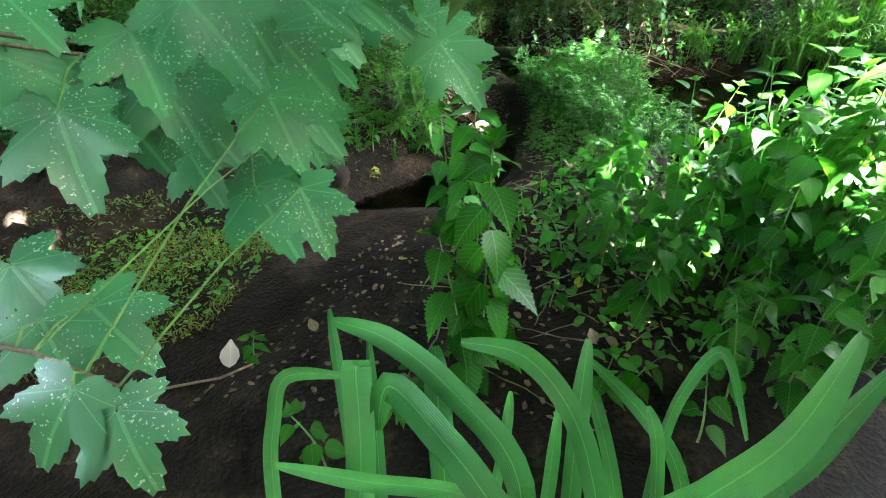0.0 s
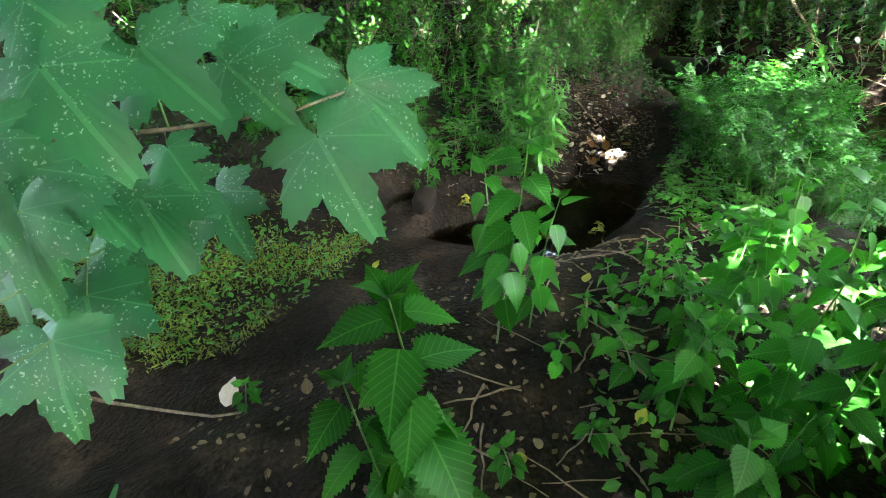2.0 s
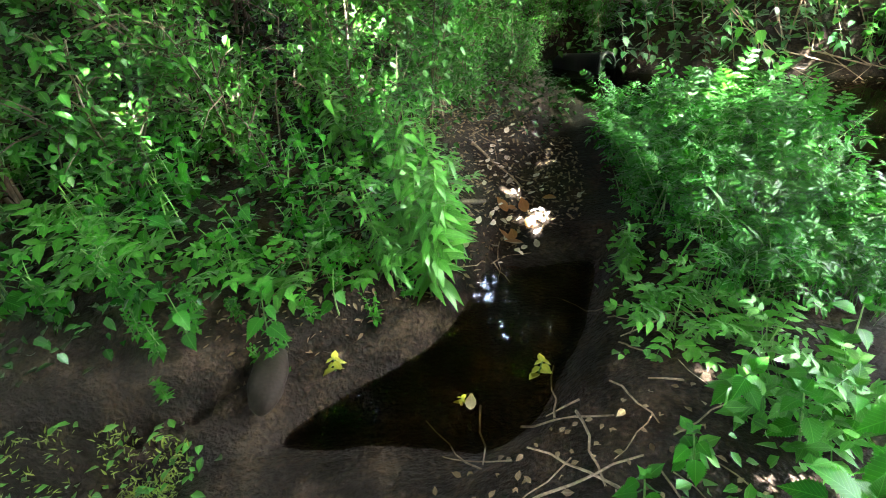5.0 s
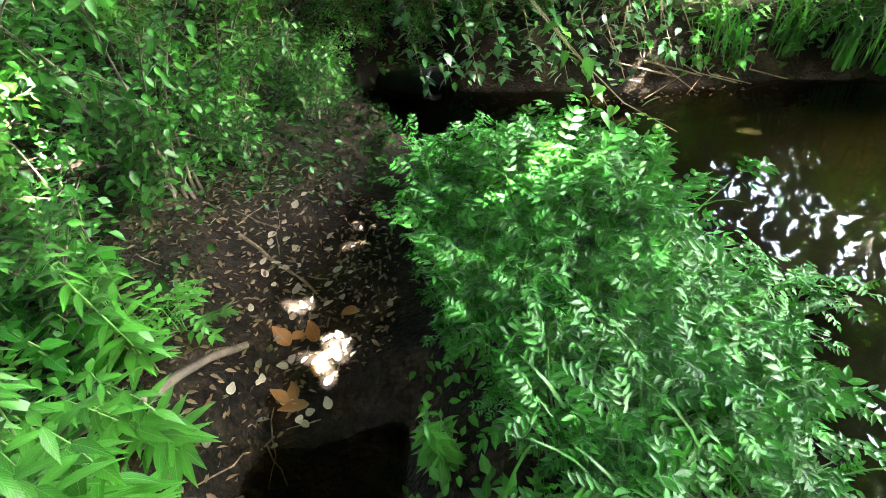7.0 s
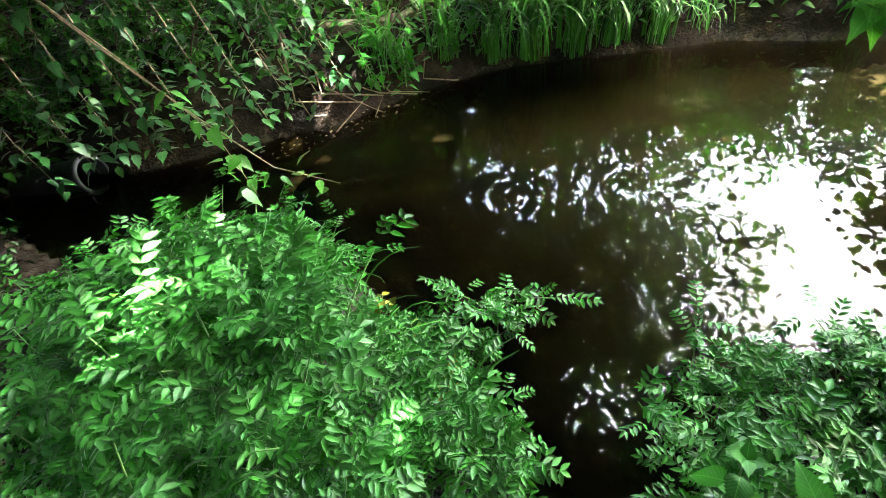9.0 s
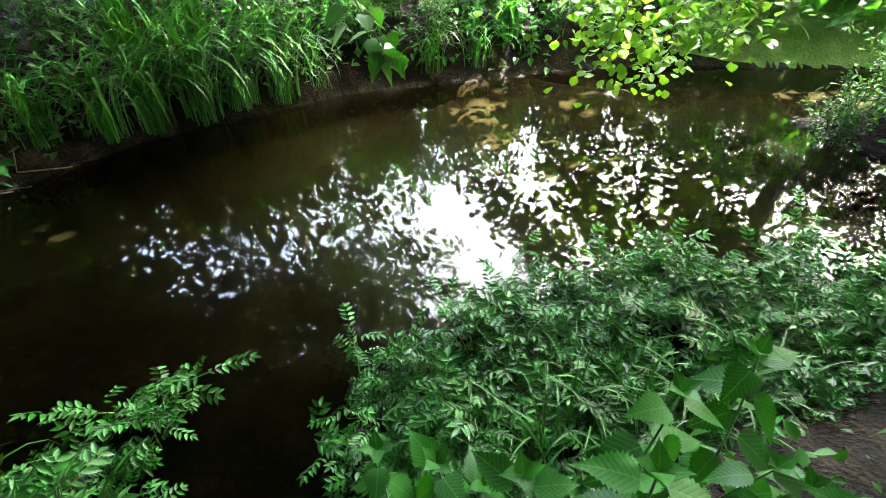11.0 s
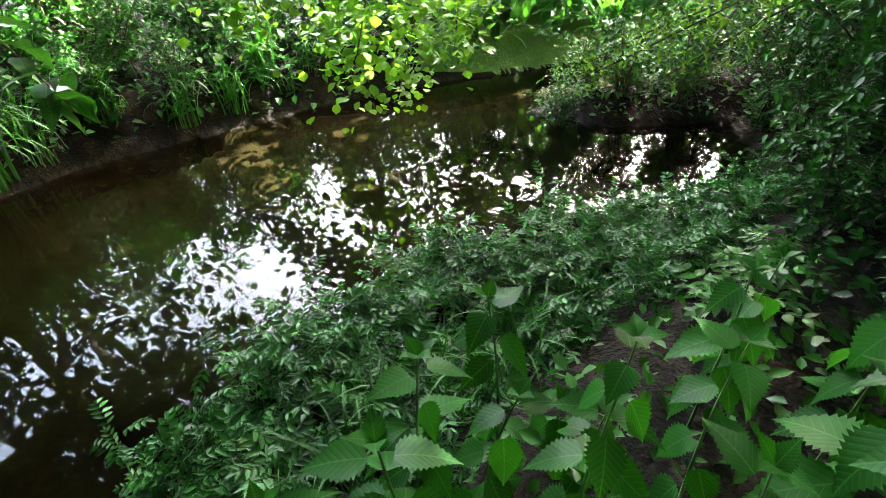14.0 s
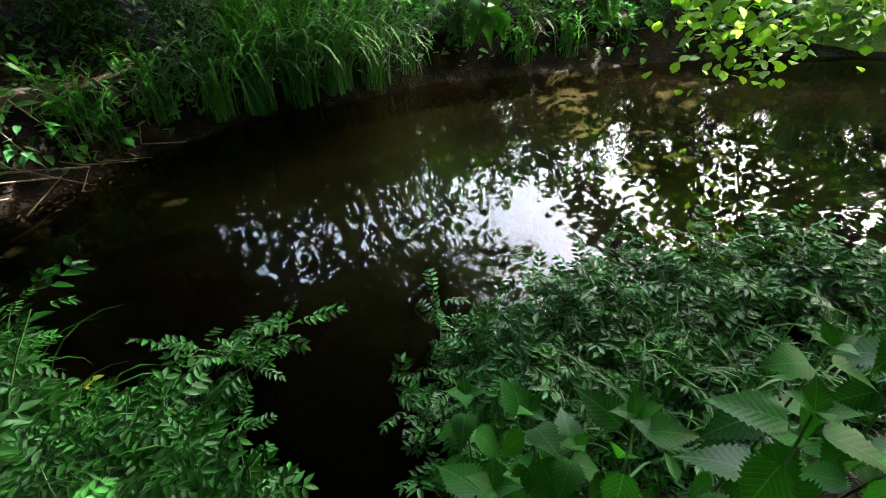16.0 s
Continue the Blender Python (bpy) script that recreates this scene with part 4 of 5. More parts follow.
plant_all(DARK_SHRUBS, [(x, y, s) for i, (x, y, s) in enumerate(left_spots + far_spots) if i % 2 == 0] + [(x, y, s) for x, y, s in right_spots if x < 5.1] + ring_spots)
plant_all(FINE_SHRUBS, [(x, y, s) for i, (x, y, s) in enumerate(left_spots + far_spots) if i % 2] + [(x, y, s) for x, y, s in right_spots if x >= 5.1])


def leaf_carpet(name, label, category, spots, tmpl, material, size, lift=(0.01, 0.08), tilt=(-50, 30)):
    """Leaves past counting that lie over the ground, as one object."""
    xy = np.array(spots)
    n = len(xy)
    z = np.maximum(ground(xy[:, 0], xy[:, 1]), 0.0) + dice.uniform(*lift, n)
    laid = spread(tmpl, np.column_stack((xy, z)), dice.uniform(0, 360, n), dice.uniform(*tilt, n), dice.uniform(-25, 25, n), size * dice.uniform(0.6, 1.25, n))
    return tagged(new(name, mesh(name, laid, material)), label, category, kind="stuff")


IVY_LEFT = [(-1.4, 0.55), (-0.9, 0.9), (-0.5, 1.15), (-0.2, 1.6), (-0.15, 2.1), (-0.1, 2.6), (0.1, 2.75), (0.5, 2.85), (0.66, 3.4), (0.68, 4.1), (0.4, 4.9), (-1.5, 4.5), (-3.5, 2.5), (-3.5, 0.2), (-2.2, 0.25)]
leaf_carpet("ivy", "dark glossy ivy and low leaves covering the steep bank", "ivy", fill(IVY_LEFT, 0.045), T_OVAL, IVY, 0.055, (0.0, 0.16))
IVY_RIGHT = [(2.6, -0.6), (3.0, -0.95), (3.4, -1.35), (4.0, -1.95), (4.8, -2.4), (4.5, -3.4), (2.5, -2.6), (1.6, -1.6), (1.9, -0.7)]
leaf_carpet("ivy", "dark low ivy leaves on the shaded bank", "ivy", fill(IVY_RIGHT, 0.042), T_OVAL, IVY, 0.055, (0.0, 0.2))


def patchy(spots):
    """Spots thinned in patches, as moss grows."""
    return [(x, y) for x, y in spots if 0.5 + 0.8 * noise.noise(Vector((3.2 * x, 3.2 * y, 0.4))) + 0.5 * noise.noise(Vector((11 * x, 11 * y, 2.0))) > rng.uniform(0.1, 0.6)]


MOSS_BED = [(-1.02, -0.75), (-0.92, -0.2), (-0.86, 0.38), (-1.0, 0.44), (-1.44, 0.33), (-2.0, 0.06), (-2.9, -0.3), (-2.8, -1.2), (-1.5, -1.05)]
leaf_carpet("moss_carpet", "yellow-green moss and cress covering flat mud", "moss", patchy(fill(MOSS_BED, 0.0118, 1.2)), lite(0.24), MOSS, 0.03, (-0.008, 0.035), (0, 85))
leaf_carpet("cress", "bright green cress growing through the moss", "low plants", fill([(-1.1, -0.85), (-0.85, -0.2), (-0.75, 0.4), (-1.0, 0.5), (-2.0, 0.1), (-2.8, -0.3), (-2.8, -1.2)], 0.05), T_OVAL, HERB, 0.042, (0.01, 0.08), (-20, 50))
leaf_carpet("low_herbs", "leafy green plants on the spit by the backwater", "low plants", fill([(5.1, -1.35), (5.62, -0.72), (5.9, -1.6), (6.2, -3.2), (5.2, -3.2), (4.4, -2.3), (5.0, -2.15)], 0.045), T_OVAL, HERB, 0.06, (0.0, 0.3))
leaf_carpet("meadow_grass", "tall sunlit meadow grass beyond the stream", "grass", fill([(7.1, -0.6), (10.5, 0.0), (12.0, -9.0), (7.8, -9.0), (7.6, -3.0)], 0.085), T_LANCE, HERB, 0.34, (0.0, 0.25), (25, 85))
leaf_carpet("low_herbs", "sparse small green leaves at the puddle's edge", "low plants", fill([(0.62, 0.75), (0.62, 1.4), (0.72, 1.9), (0.95, 1.9), (1.0, 0.75)], 0.055), T_OVAL, HERB, 0.045, (0.01, 0.1), (-30, 40))
BANK_HERBS = [(0.45, -0.15), (0.8, 0.5), (1.3, 0.5), (1.85, 0.9), (2.2, 0.7), (2.6, 0.0), (2.9, -0.6), (2.2, -1.0), (1.2, -1.3), (0.6, -1.0), (0.45, -0.6)]
leaf_carpet("low_herbs", "low mixed green leaves between the nettles", "low plants", fill(BANK_HERBS, 0.05), T_OVAL, HERB, 0.05, (0.02, 0.14))
FAR_HERBS = [(0.5, 4.9), (1.3, 4.5), (2.2, 4.15), (2.7, 3.97), (3.3, 3.97), (4.05, 3.72), (4.68, 3.22), (5.32, 2.78), (5.82, 1.97), (6.29, 1.27), (6.88, 0.12), (7.0, -0.8), (9.0, -1.0), (9.0, 3.0), (6.0, 5.5), (0.4, 5.8)]
leaf_carpet("low_herbs", "lush green leaves covering the far bank", "low plants", fill(FAR_HERBS, 0.062), T_OVAL, SHRUB, 0.085, (0.02, 0.3))


for x, y, n, l in ((3.95, 3.82, 60, 0.95), (4.2, 3.65, 70, 1.05), (4.45, 3.45, 70, 1.1), (4.7, 3.28, 70, 1.05), (3.6, 4.0, 45, 0.8), (4.95, 3.08, 60, 0.95), (4.4, 3.9, 60, 1.1), (3.2, 4.12, 40, 0.75), (4.75, 3.65, 60, 1.15), (5.25, 2.9, 30, 0.7), (5.2, 3.4, 50, 0.9)):
    sedge(x, y, n, l, "dense sedge clump with long blades drooping to the water", 155)
for x, y in ((2.65, 0.25), (2.55, 0.45), (2.8, 0.1), (2.75, 0.45), (2.95, 0.0), (2.45, 0.6)):
    sedge(x, y, 26, 0.4, "loose tuft of pale grass among the weeds")


# ---- hanging twigs and the alder over the water ----
def leafy_twig(points, radius, label, shape, mat, size, name="hanging_twig", each=2, gap=0.06, bark=TWIG, clump=0.03, from_end=1.0):
    twig = thing(name, label, "branch", "overhanging branches")
    pts = [Vector(p) for p in points]
    twig.location = pts[0]
    pts = [p - pts[0] for p in pts]
    dense = []
    for a, b in zip(pts[:-1], pts[1:]):
        dense += [a.lerp(b, k / 4) for k in range(4)]
    dense.append(pts[-1])
    n = len(dense)
    part("branch", tube_rows(dense, [radius * (1 - 0.75 * i / n) for i in range(n)], 6), bark, twig)
    total = sum((b - a).length for a, b in zip(dense[:-1], dense[1:]))
    leafy = []
    for i in range(int(total * from_end / gap)):
        v = 1 - from_end + from_end * (i + 0.5) / (total * from_end / gap)
        k = min(v * (n - 1), n - 1.001)
        p = dense[int(k)].lerp(dense[int(k) + 1], k - int(k))
        for q in range(each):
            off = Vector((rng.gauss(0, clump), rng.gauss(0, clump), rng.gauss(0, clump)))
            leafy.append((shape, turned(p + off, rng.uniform(0, 360), rng.uniform(-55, 10), rng.uniform(-20, 20), size * rng.uniform(0.7, 1.2))))
    tagged(part("foliage", merged(leafy), mat, twig), kind="stuff")
    return twig


leafy_twig([(1.3, 4.2, 1.25), (1.5, 3.7, 0.95), (1.7, 3.2, 0.68), (1.85, 2.8, 0.52), (2.05, 2.62, 0.42)], 0.006, "thin bramble twig with a few pale leaves hanging over the water", T_TOOTHED, HERB, 0.085, each=1, gap=0.07, from_end=0.6)
leafy_twig([(1.3, 4.2, 1.25), (1.55, 3.6, 0.9), (1.72, 3.0, 0.66), (1.72, 2.6, 0.54)], 0.005, "thin twig with toothed leaves hanging over the water", T_TOOTHED, HERB, 0.085, each=1, gap=0.07, from_end=0.5)
for k in range(10):
    x, y = 0.75 + 0.2 * k, 4.7 + 0.1 * math.sin(k)
    leafy_twig([(x, y, 1.3), (x + 0.1, y - 0.3, 1.0), (x + 0.15, y - 0.55, 0.55), (x + 0.2, y - 0.6 - 0.02 * k, 0.22)], 0.006, "dark leafy bramble shoot drooping to the water", T_TOOTHED, BRAMBLE, 0.095, "bramble_shoot", 2, 0.05)
leafy_twig([(3.9, 2.6, 2.6), (3.65, 2.1, 1.9), (3.4, 1.6, 1.25), (3.2, 1.3, 0.95)], 0.008, "overhanging twig with large pale leaves at its tip", T_TOOTHED, HERB, 0.13, each=2, gap=0.06, from_end=0.25)

ALDER_SHAPES = [[(6.1, 0.0, 2.4), (5.7, 0.3, 1.5), (5.35, 0.5, 0.9), (5.15, 0.65, 0.45)], [(6.1, 0.0, 2.4), (6.0, -0.1, 1.4), (5.8, 0.15, 0.7), (5.75, 0.3, 0.25)],
                [(6.1, 0.0, 2.4), (6.3, 0.3, 1.5), (6.1, 0.7, 1.0), (5.7, 0.75, 0.6)], [(6.1, 0.0, 2.4), (6.2, -0.5, 1.3), (5.95, -0.25, 0.85), (5.6, -0.15, 0.55)], [(6.1, 0.0, 2.4), (5.9, 0.7, 1.9), (5.6, 1.0, 1.45), (5.35, 0.95, 1.0)], [(6.1, 0.0, 2.4), (5.95, 0.9, 1.7), (5.7, 1.35, 1.25), (5.5, 1.4, 0.85)]]
for pts in ALDER_SHAPES:
    leafy_twig(pts, 0.014, "sunlit alder bough with round leaves hanging over the stream", T_ROUND, ALDER, 0.075, "alder_bough", 12, 0.05, BARK, 0.14, 0.8)
for pts in ([(4.2, -3.0, 1.7), (4.5, -2.2, 1.15), (4.85, -1.5, 0.7), (5.15, -0.95, 0.35)], [(4.6, -3.2, 1.5), (5.0, -2.4, 1.0), (5.3, -1.6, 0.65), (5.55, -1.0, 0.3)], [(3.6, -2.8, 1.6), (4.1, -2.3, 1.2), (4.5, -1.8, 0.8), (4.9, -1.5, 0.4)]):
    leafy_twig(pts, 0.012, "dark slanting branch with small leaves over the backwater", T_OVAL, ALDER, 0.05, "slanting_branch", 6, 0.045, BARK, 0.09, 0.75)


# ---- loose things on the ground ----
def stone(x, y, size, label):
    bm = bmesh.new()
    bmesh.ops.create_icosphere(bm, subdivisions=3, radius=1)
    for v in bm.verts:
        f = 1 + 0.22 * noise.noise(v.co * 1.3 + Vector((x, y, 0))) + 0.08 * noise.noise(v.co * 4)
        v.co = Vector((v.co.x * size[0], v.co.y * size[1], v.co.z * size[2])) * f
    for f in bm.faces:
        f.smooth = True
    me = bpy.data.meshes.new("stone")
    bm.to_mesh(me)
    me.materials.append(STONE)
    ob = tagged(new("stone", me), label, "stone")
    ob.location = (x, y, ground_z(x, y) + size[2] * 0.45)
    ob.rotation_euler = (0, 0, rng.uniform(0, 6))


stone(-0.7, 0.68, (0.15, 0.08, 0.055), "dark rounded wet stone at the foot of the bank")


def stick(points, radius, label, mat=TWIG, name="stick", category="stick"):
    pts = [Vector(p) for p in points]
    base = pts[0].copy()
    ob = tagged(new(name, mesh(name, tube_rows([p - base for p in pts], [radius * (1 - 0.45 * i / len(pts)) for i in range(len(pts))], 8), mat)), label, category, "fallen wood")
    ob.location = base


def lying(x, y, yaw, length, radius, label="dry brown twig lying on the mud", mat=TWIG, name="stick", raise_by=0.0):
    pts = []
    for i in range(6):
        d = length * i / 5
        px, py = x - math.sin(yaw) * d + 0.03 * length * math.sin(i * 2.1 + x * 9), y + math.cos(yaw) * d
        pts.append((px, py, max(ground_z(px, py), -0.01) + radius * 0.8 + raise_by))
    stick(pts, radius, label, mat, name)


lying(-0.32, 1.5, -0.75, 0.55, 0.022, "grey fallen branch lying on the leaf litter", BARK, "fallen_branch")
lying(-0.05, 2.5, -2.2, 0.4, 0.009, "pale stick lying on the mud")
lying(-1.5, -1.15, -1.4, 0.8, 0.008, "thin pale stick on the wet mud")
lying(2.9, 4.5, -1.9, 0.75, 0.05, "weathered fallen log at the far water's edge", BARK, "log", 0.05)
lying(3.3, 4.3, -1.6, 0.5, 0.03, "weathered grey branch at the far water's edge", BARK, "fallen_branch", 0.08)
for k in range(60):
    lying(rng.uniform(0.0, 0.95), rng.uniform(-1.1, 0.75), rng.uniform(0, 6.28), rng.uniform(0.12, 0.45), rng.uniform(0.002, 0.005))
for k in range(26):
    x, y = 2.3 + 1.2 * rng.random(), 4.05 + 0.35 * rng.random()
    stick([(x, y + 0.2, 0.3 + 0.3 * rng.random()), (x + rng.uniform(-0.1, 0.2), y + 0.05, 0.2), (x + rng.uniform(-0.1, 0.35), y - 0.1, 0.08), (x + rng.uniform(-0.1, 0.5), y - 0.2, 0.0)], rng.uniform(0.004, 0.008), "bare dry twig tangled at the far bank", TWIG, "dry_twig")
for k in range(9):
    x, y = rng.uniform(-1.3, -0.15), rng.uniform(1.5, 3.4)
    z = ground_z(x, y)
    stick([(x, y, z), (x + rng.uniform(-0.1, 0.1), y + 0.05, z + 0.3), (x + rng.uniform(-0.25, 0.25), y + rng.uniform(-0.1, 0.1), z + 0.65), (x + rng.uniform(-0.4, 0.4), y + rng.uniform(-0.2, 0.2), z + rng.uniform(0.8, 1.1))], rng.uniform(0.003, 0.0055), "bare brown stem standing in the thicket of the bank", BARK, "bare_stem", "stem")
for k in range(16):
    lying(rng.uniform(0.6, 1.3), rng.uniform(0.5, 1.15), rng.uniform(0, 6.28), rng.uniform(0.1, 0.35), rng.uniform(0.002, 0.004))
for k in range(14):
    lying(rng.uniform(-0.45, 0.35), rng.uniform(1.5, 2.9), rng.uniform(0, 6.28), rng.uniform(0.08, 0.3), rng.uniform(0.002, 0.004))


def fallen_leaf(x, y, size, mat, label, tilt=0.0):
    ob = tagged(new("fallen_leaf", mesh("fallen_leaf", ovate(size, size * 0.62, 8, 0.45, 0.05, 0.2, -0.3), mat)), label, "leaf", "fallen leaves")
    ob.matrix_basis = turned((x, y, max(ground_z(x, y), 0.0) + 0.014), rng.uniform(0, 360), tilt, rng.uniform(-20, 20))


fallen_leaf(-0.83, -0.99, 0.11, PALE, "large bleached white leaf lying on dark mud", 18)
for k in range(9):
    fallen_leaf(0.3 + rng.gauss(0, 0.06), 1.88 + rng.gauss(0, 0.12), rng.uniform(0.07, 0.11), ORANGE, "orange-brown fallen leaf at the puddle's edge", rng.uniform(-10, 30))
# the pale colour of these leaves imitates sun flecks on the litter
for k in range(70):
    fallen_leaf(0.22 + rng.gauss(0, 0.15), 2.15 + rng.gauss(0, 0.32), rng.uniform(0.022, 0.05), PALE, "pale fallen leaf on the mud bank, whitened like a sun fleck", rng.uniform(-10, 30))
for k in range(20):
    fallen_leaf(rng.uniform(-0.9, 0.9), rng.uniform(-1.1, 0.7), rng.uniform(0.03, 0.06), rng.choice((YELLOW, DEAD, DEAD)), "small yellowed leaf lying on the mud", rng.uniform(-10, 20))
LITTER = [(-1.0, 0.7), (-0.5, 0.9), (-0.1, 1.2), (0.08, 1.5), (0.3, 1.75), (0.6, 1.9), (0.65, 2.4), (0.6, 2.9), (0.0, 3.2), (-0.5, 2.4), (-0.8, 1.7)]
leaf_carpet("leaf_litter", "brown and bleached dead leaf litter on the mud bank", "leaf litter", fill(LITTER, 0.034), T_SMALL, DEAD, 0.036, (0.003, 0.02), (-35, 35))
NEAR_LITTER = [(-0.9, -1.2), (-0.5, -0.2), (0.2, 0.5), (0.9, 0.7), (1.1, -0.6), (0.6, -1.4)]
leaf_carpet("leaf_litter", "brown dead leaves and bits scattered on dark mud", "leaf litter", fill(NEAR_LITTER, 0.068), T_OVAL, DEAD, 0.032, (0.002, 0.012), (-20, 20))
leaf_carpet("floating_leaves", "small dead leaves floating at the stream's edge", "leaf litter", fill([(2.0, 3.85), (2.6, 3.75), (3.3, 3.75), (3.3, 3.95), (2.6, 4.0), (2.0, 4.1)], 0.07), T_SMALL, DEAD, 0.035, (0.002, 0.006), (-5, 5))


# ---- the dark plastic pipe mouth at the head of the stream ----
def pipe():
    ob = thing("plastic_pipe", "dark plastic pipe mouth lying in the stream under the ivy", "pipe")
    ob.location = (0.9, 4.75, 0.03)
    ob.scale = (0.75, 0.75, 0.75)
    outer = [[(math.cos(a) * r, y, math.sin(a) * r, 0, 0) for a in np.linspace(0, 2 * math.pi, 33)] for y, r in ((-0.3, 0.150), (-0.3, 0.175), (-0.27, 0.182), (-0.24, 0.175), (-0.24, 0.165), (0.5, 0.165))]
    inner = [[(math.cos(a) * 0.15, y, math.sin(a) * 0.15, 0, 0) for a in np.linspace(0, 2 * math.pi, 33)] for y in (-0.3, 0.5)]
    part("barrel", template(outer), PLASTIC, ob)
    part("lining", template(inner), PLASTIC, ob)
    ob.rotation_euler = (radians(-8), 0, radians(48))


pipe()

# ---- trees out of view, added to shade the place; the crowns leave a gap to the east and let spots of sun through ----
SUN_SPOTS = [((1.2, -0.6, 0.8), 0.2), ((2.1, -0.9, 1.0), 0.4), ((5.8, 2.9, 0.8), 0.35), ((6.6, 2.2, 0.8), 0.3), ((8.3, -2.6, 0.4), 1.0), ((1.9, 0.3, 0.6), 0.1), ((1.65, -0.5, 1.1), 0.5), ((2.15, 0.25, 0.9), 0.13), ((-0.2, 0.6, 0.1), 0.05), ((-0.8, 2.6, 1.0), 0.2), ((-1.2, 1.9, 0.9), 0.1), ((-0.3, 3.2, 0.9), 0.18), ((-1.6, 1.5, 0.9), 0.18), ((-0.5, 1.3, 0.5), 0.07), ((-1.0, 1.2, 0.6), 0.06), ((0.1, 3.0, 0.3), 0.1), ((-0.9, 3.4, 1.3), 0.2), ((1.5, 2.5, 0.4), 0.09), ((1.8, 1.3, 0.3), 0.1), ((2.8, 1.1, 0.1), 0.12), ((3.2, 0.3, 0.2), 0.12), ((2.3, -0.2, 0.8), 0.1), ((0.15, -0.4, 1.0), 0.07),
             ((0.3, 1.9, 0.1), 0.12), ((0.2, 2.3, 0.15), 0.12), ((0.25, 2.6, 0.15), 0.12), ((1.6, 1.6, 0.35), 0.14), ((1.2, 2.3, 0.4), 0.14), ((1.7, 2.2, 0.35), 0.09), ((1.0, 1.8, 0.35), 0.12), ((1.35, 2.75, 0.35), 0.12), ((1.3, 1.3, 0.3), 0.13), ((5.12, 1.58, -0.1), 0.42), ((6.3, -0.5, -0.1), 0.22), ((5.8, 0.9, -0.1), 0.12), ((5.5, 0.45, 0.8), 0.6), ((3.3, 2.35, -0.1), 0.09), ((4.15, -0.7, 0), 0.12),
             ((1.7, -0.3, 0.9), 0.38), ((1.35, 0.1, 0.8), 0.2), ((1.5, -0.9, 1.0), 0.2), ((-0.5, 2.2, 0.8), 0.16), ((6.2, 3.4, 0.9), 0.35), ((2.1, 0.4, 0.85), 0.12), ((2.95, -0.13, 0.3), 0.1), ((-0.1, 1.4, 0.8), 0.09), ((7.5, -2.0, 0.6), 0.8), ((9.4, -3.0, 0.8), 1.7), ((2.5, 1.2, 0.2), 0.1), ((5.2, -1.6, 0.6), 0.35)]
# small gaps that dapple the weeds, the banks and the nettles
gaps = random.Random(3)
for (x0, x1, y0, y1, z), number in (((0.9, 1.9, 1.1, 2.9, 0.35), 22), ((2.1, 3.8, -1.3, 1.2, 0.2), 34), ((-1.8, 0.1, 1.0, 3.6, 0.7), 16), ((0.7, 2.0, -1.2, 0.3, 0.7), 14), ((1.9, 2.5, -0.3, 0.9, 0.7), 4), ((5.6, 7.6, 2.2, 4.2, 1.0), 7)):
    narrow = 0.45 if x0 < 0 else 1.0
    SUN_SPOTS += [((gaps.uniform(x0, x1), gaps.uniform(y0, y1), z), narrow * gaps.uniform(0.05, 0.1)) for _ in range(number)]
T_CROWN = lite(0.75)


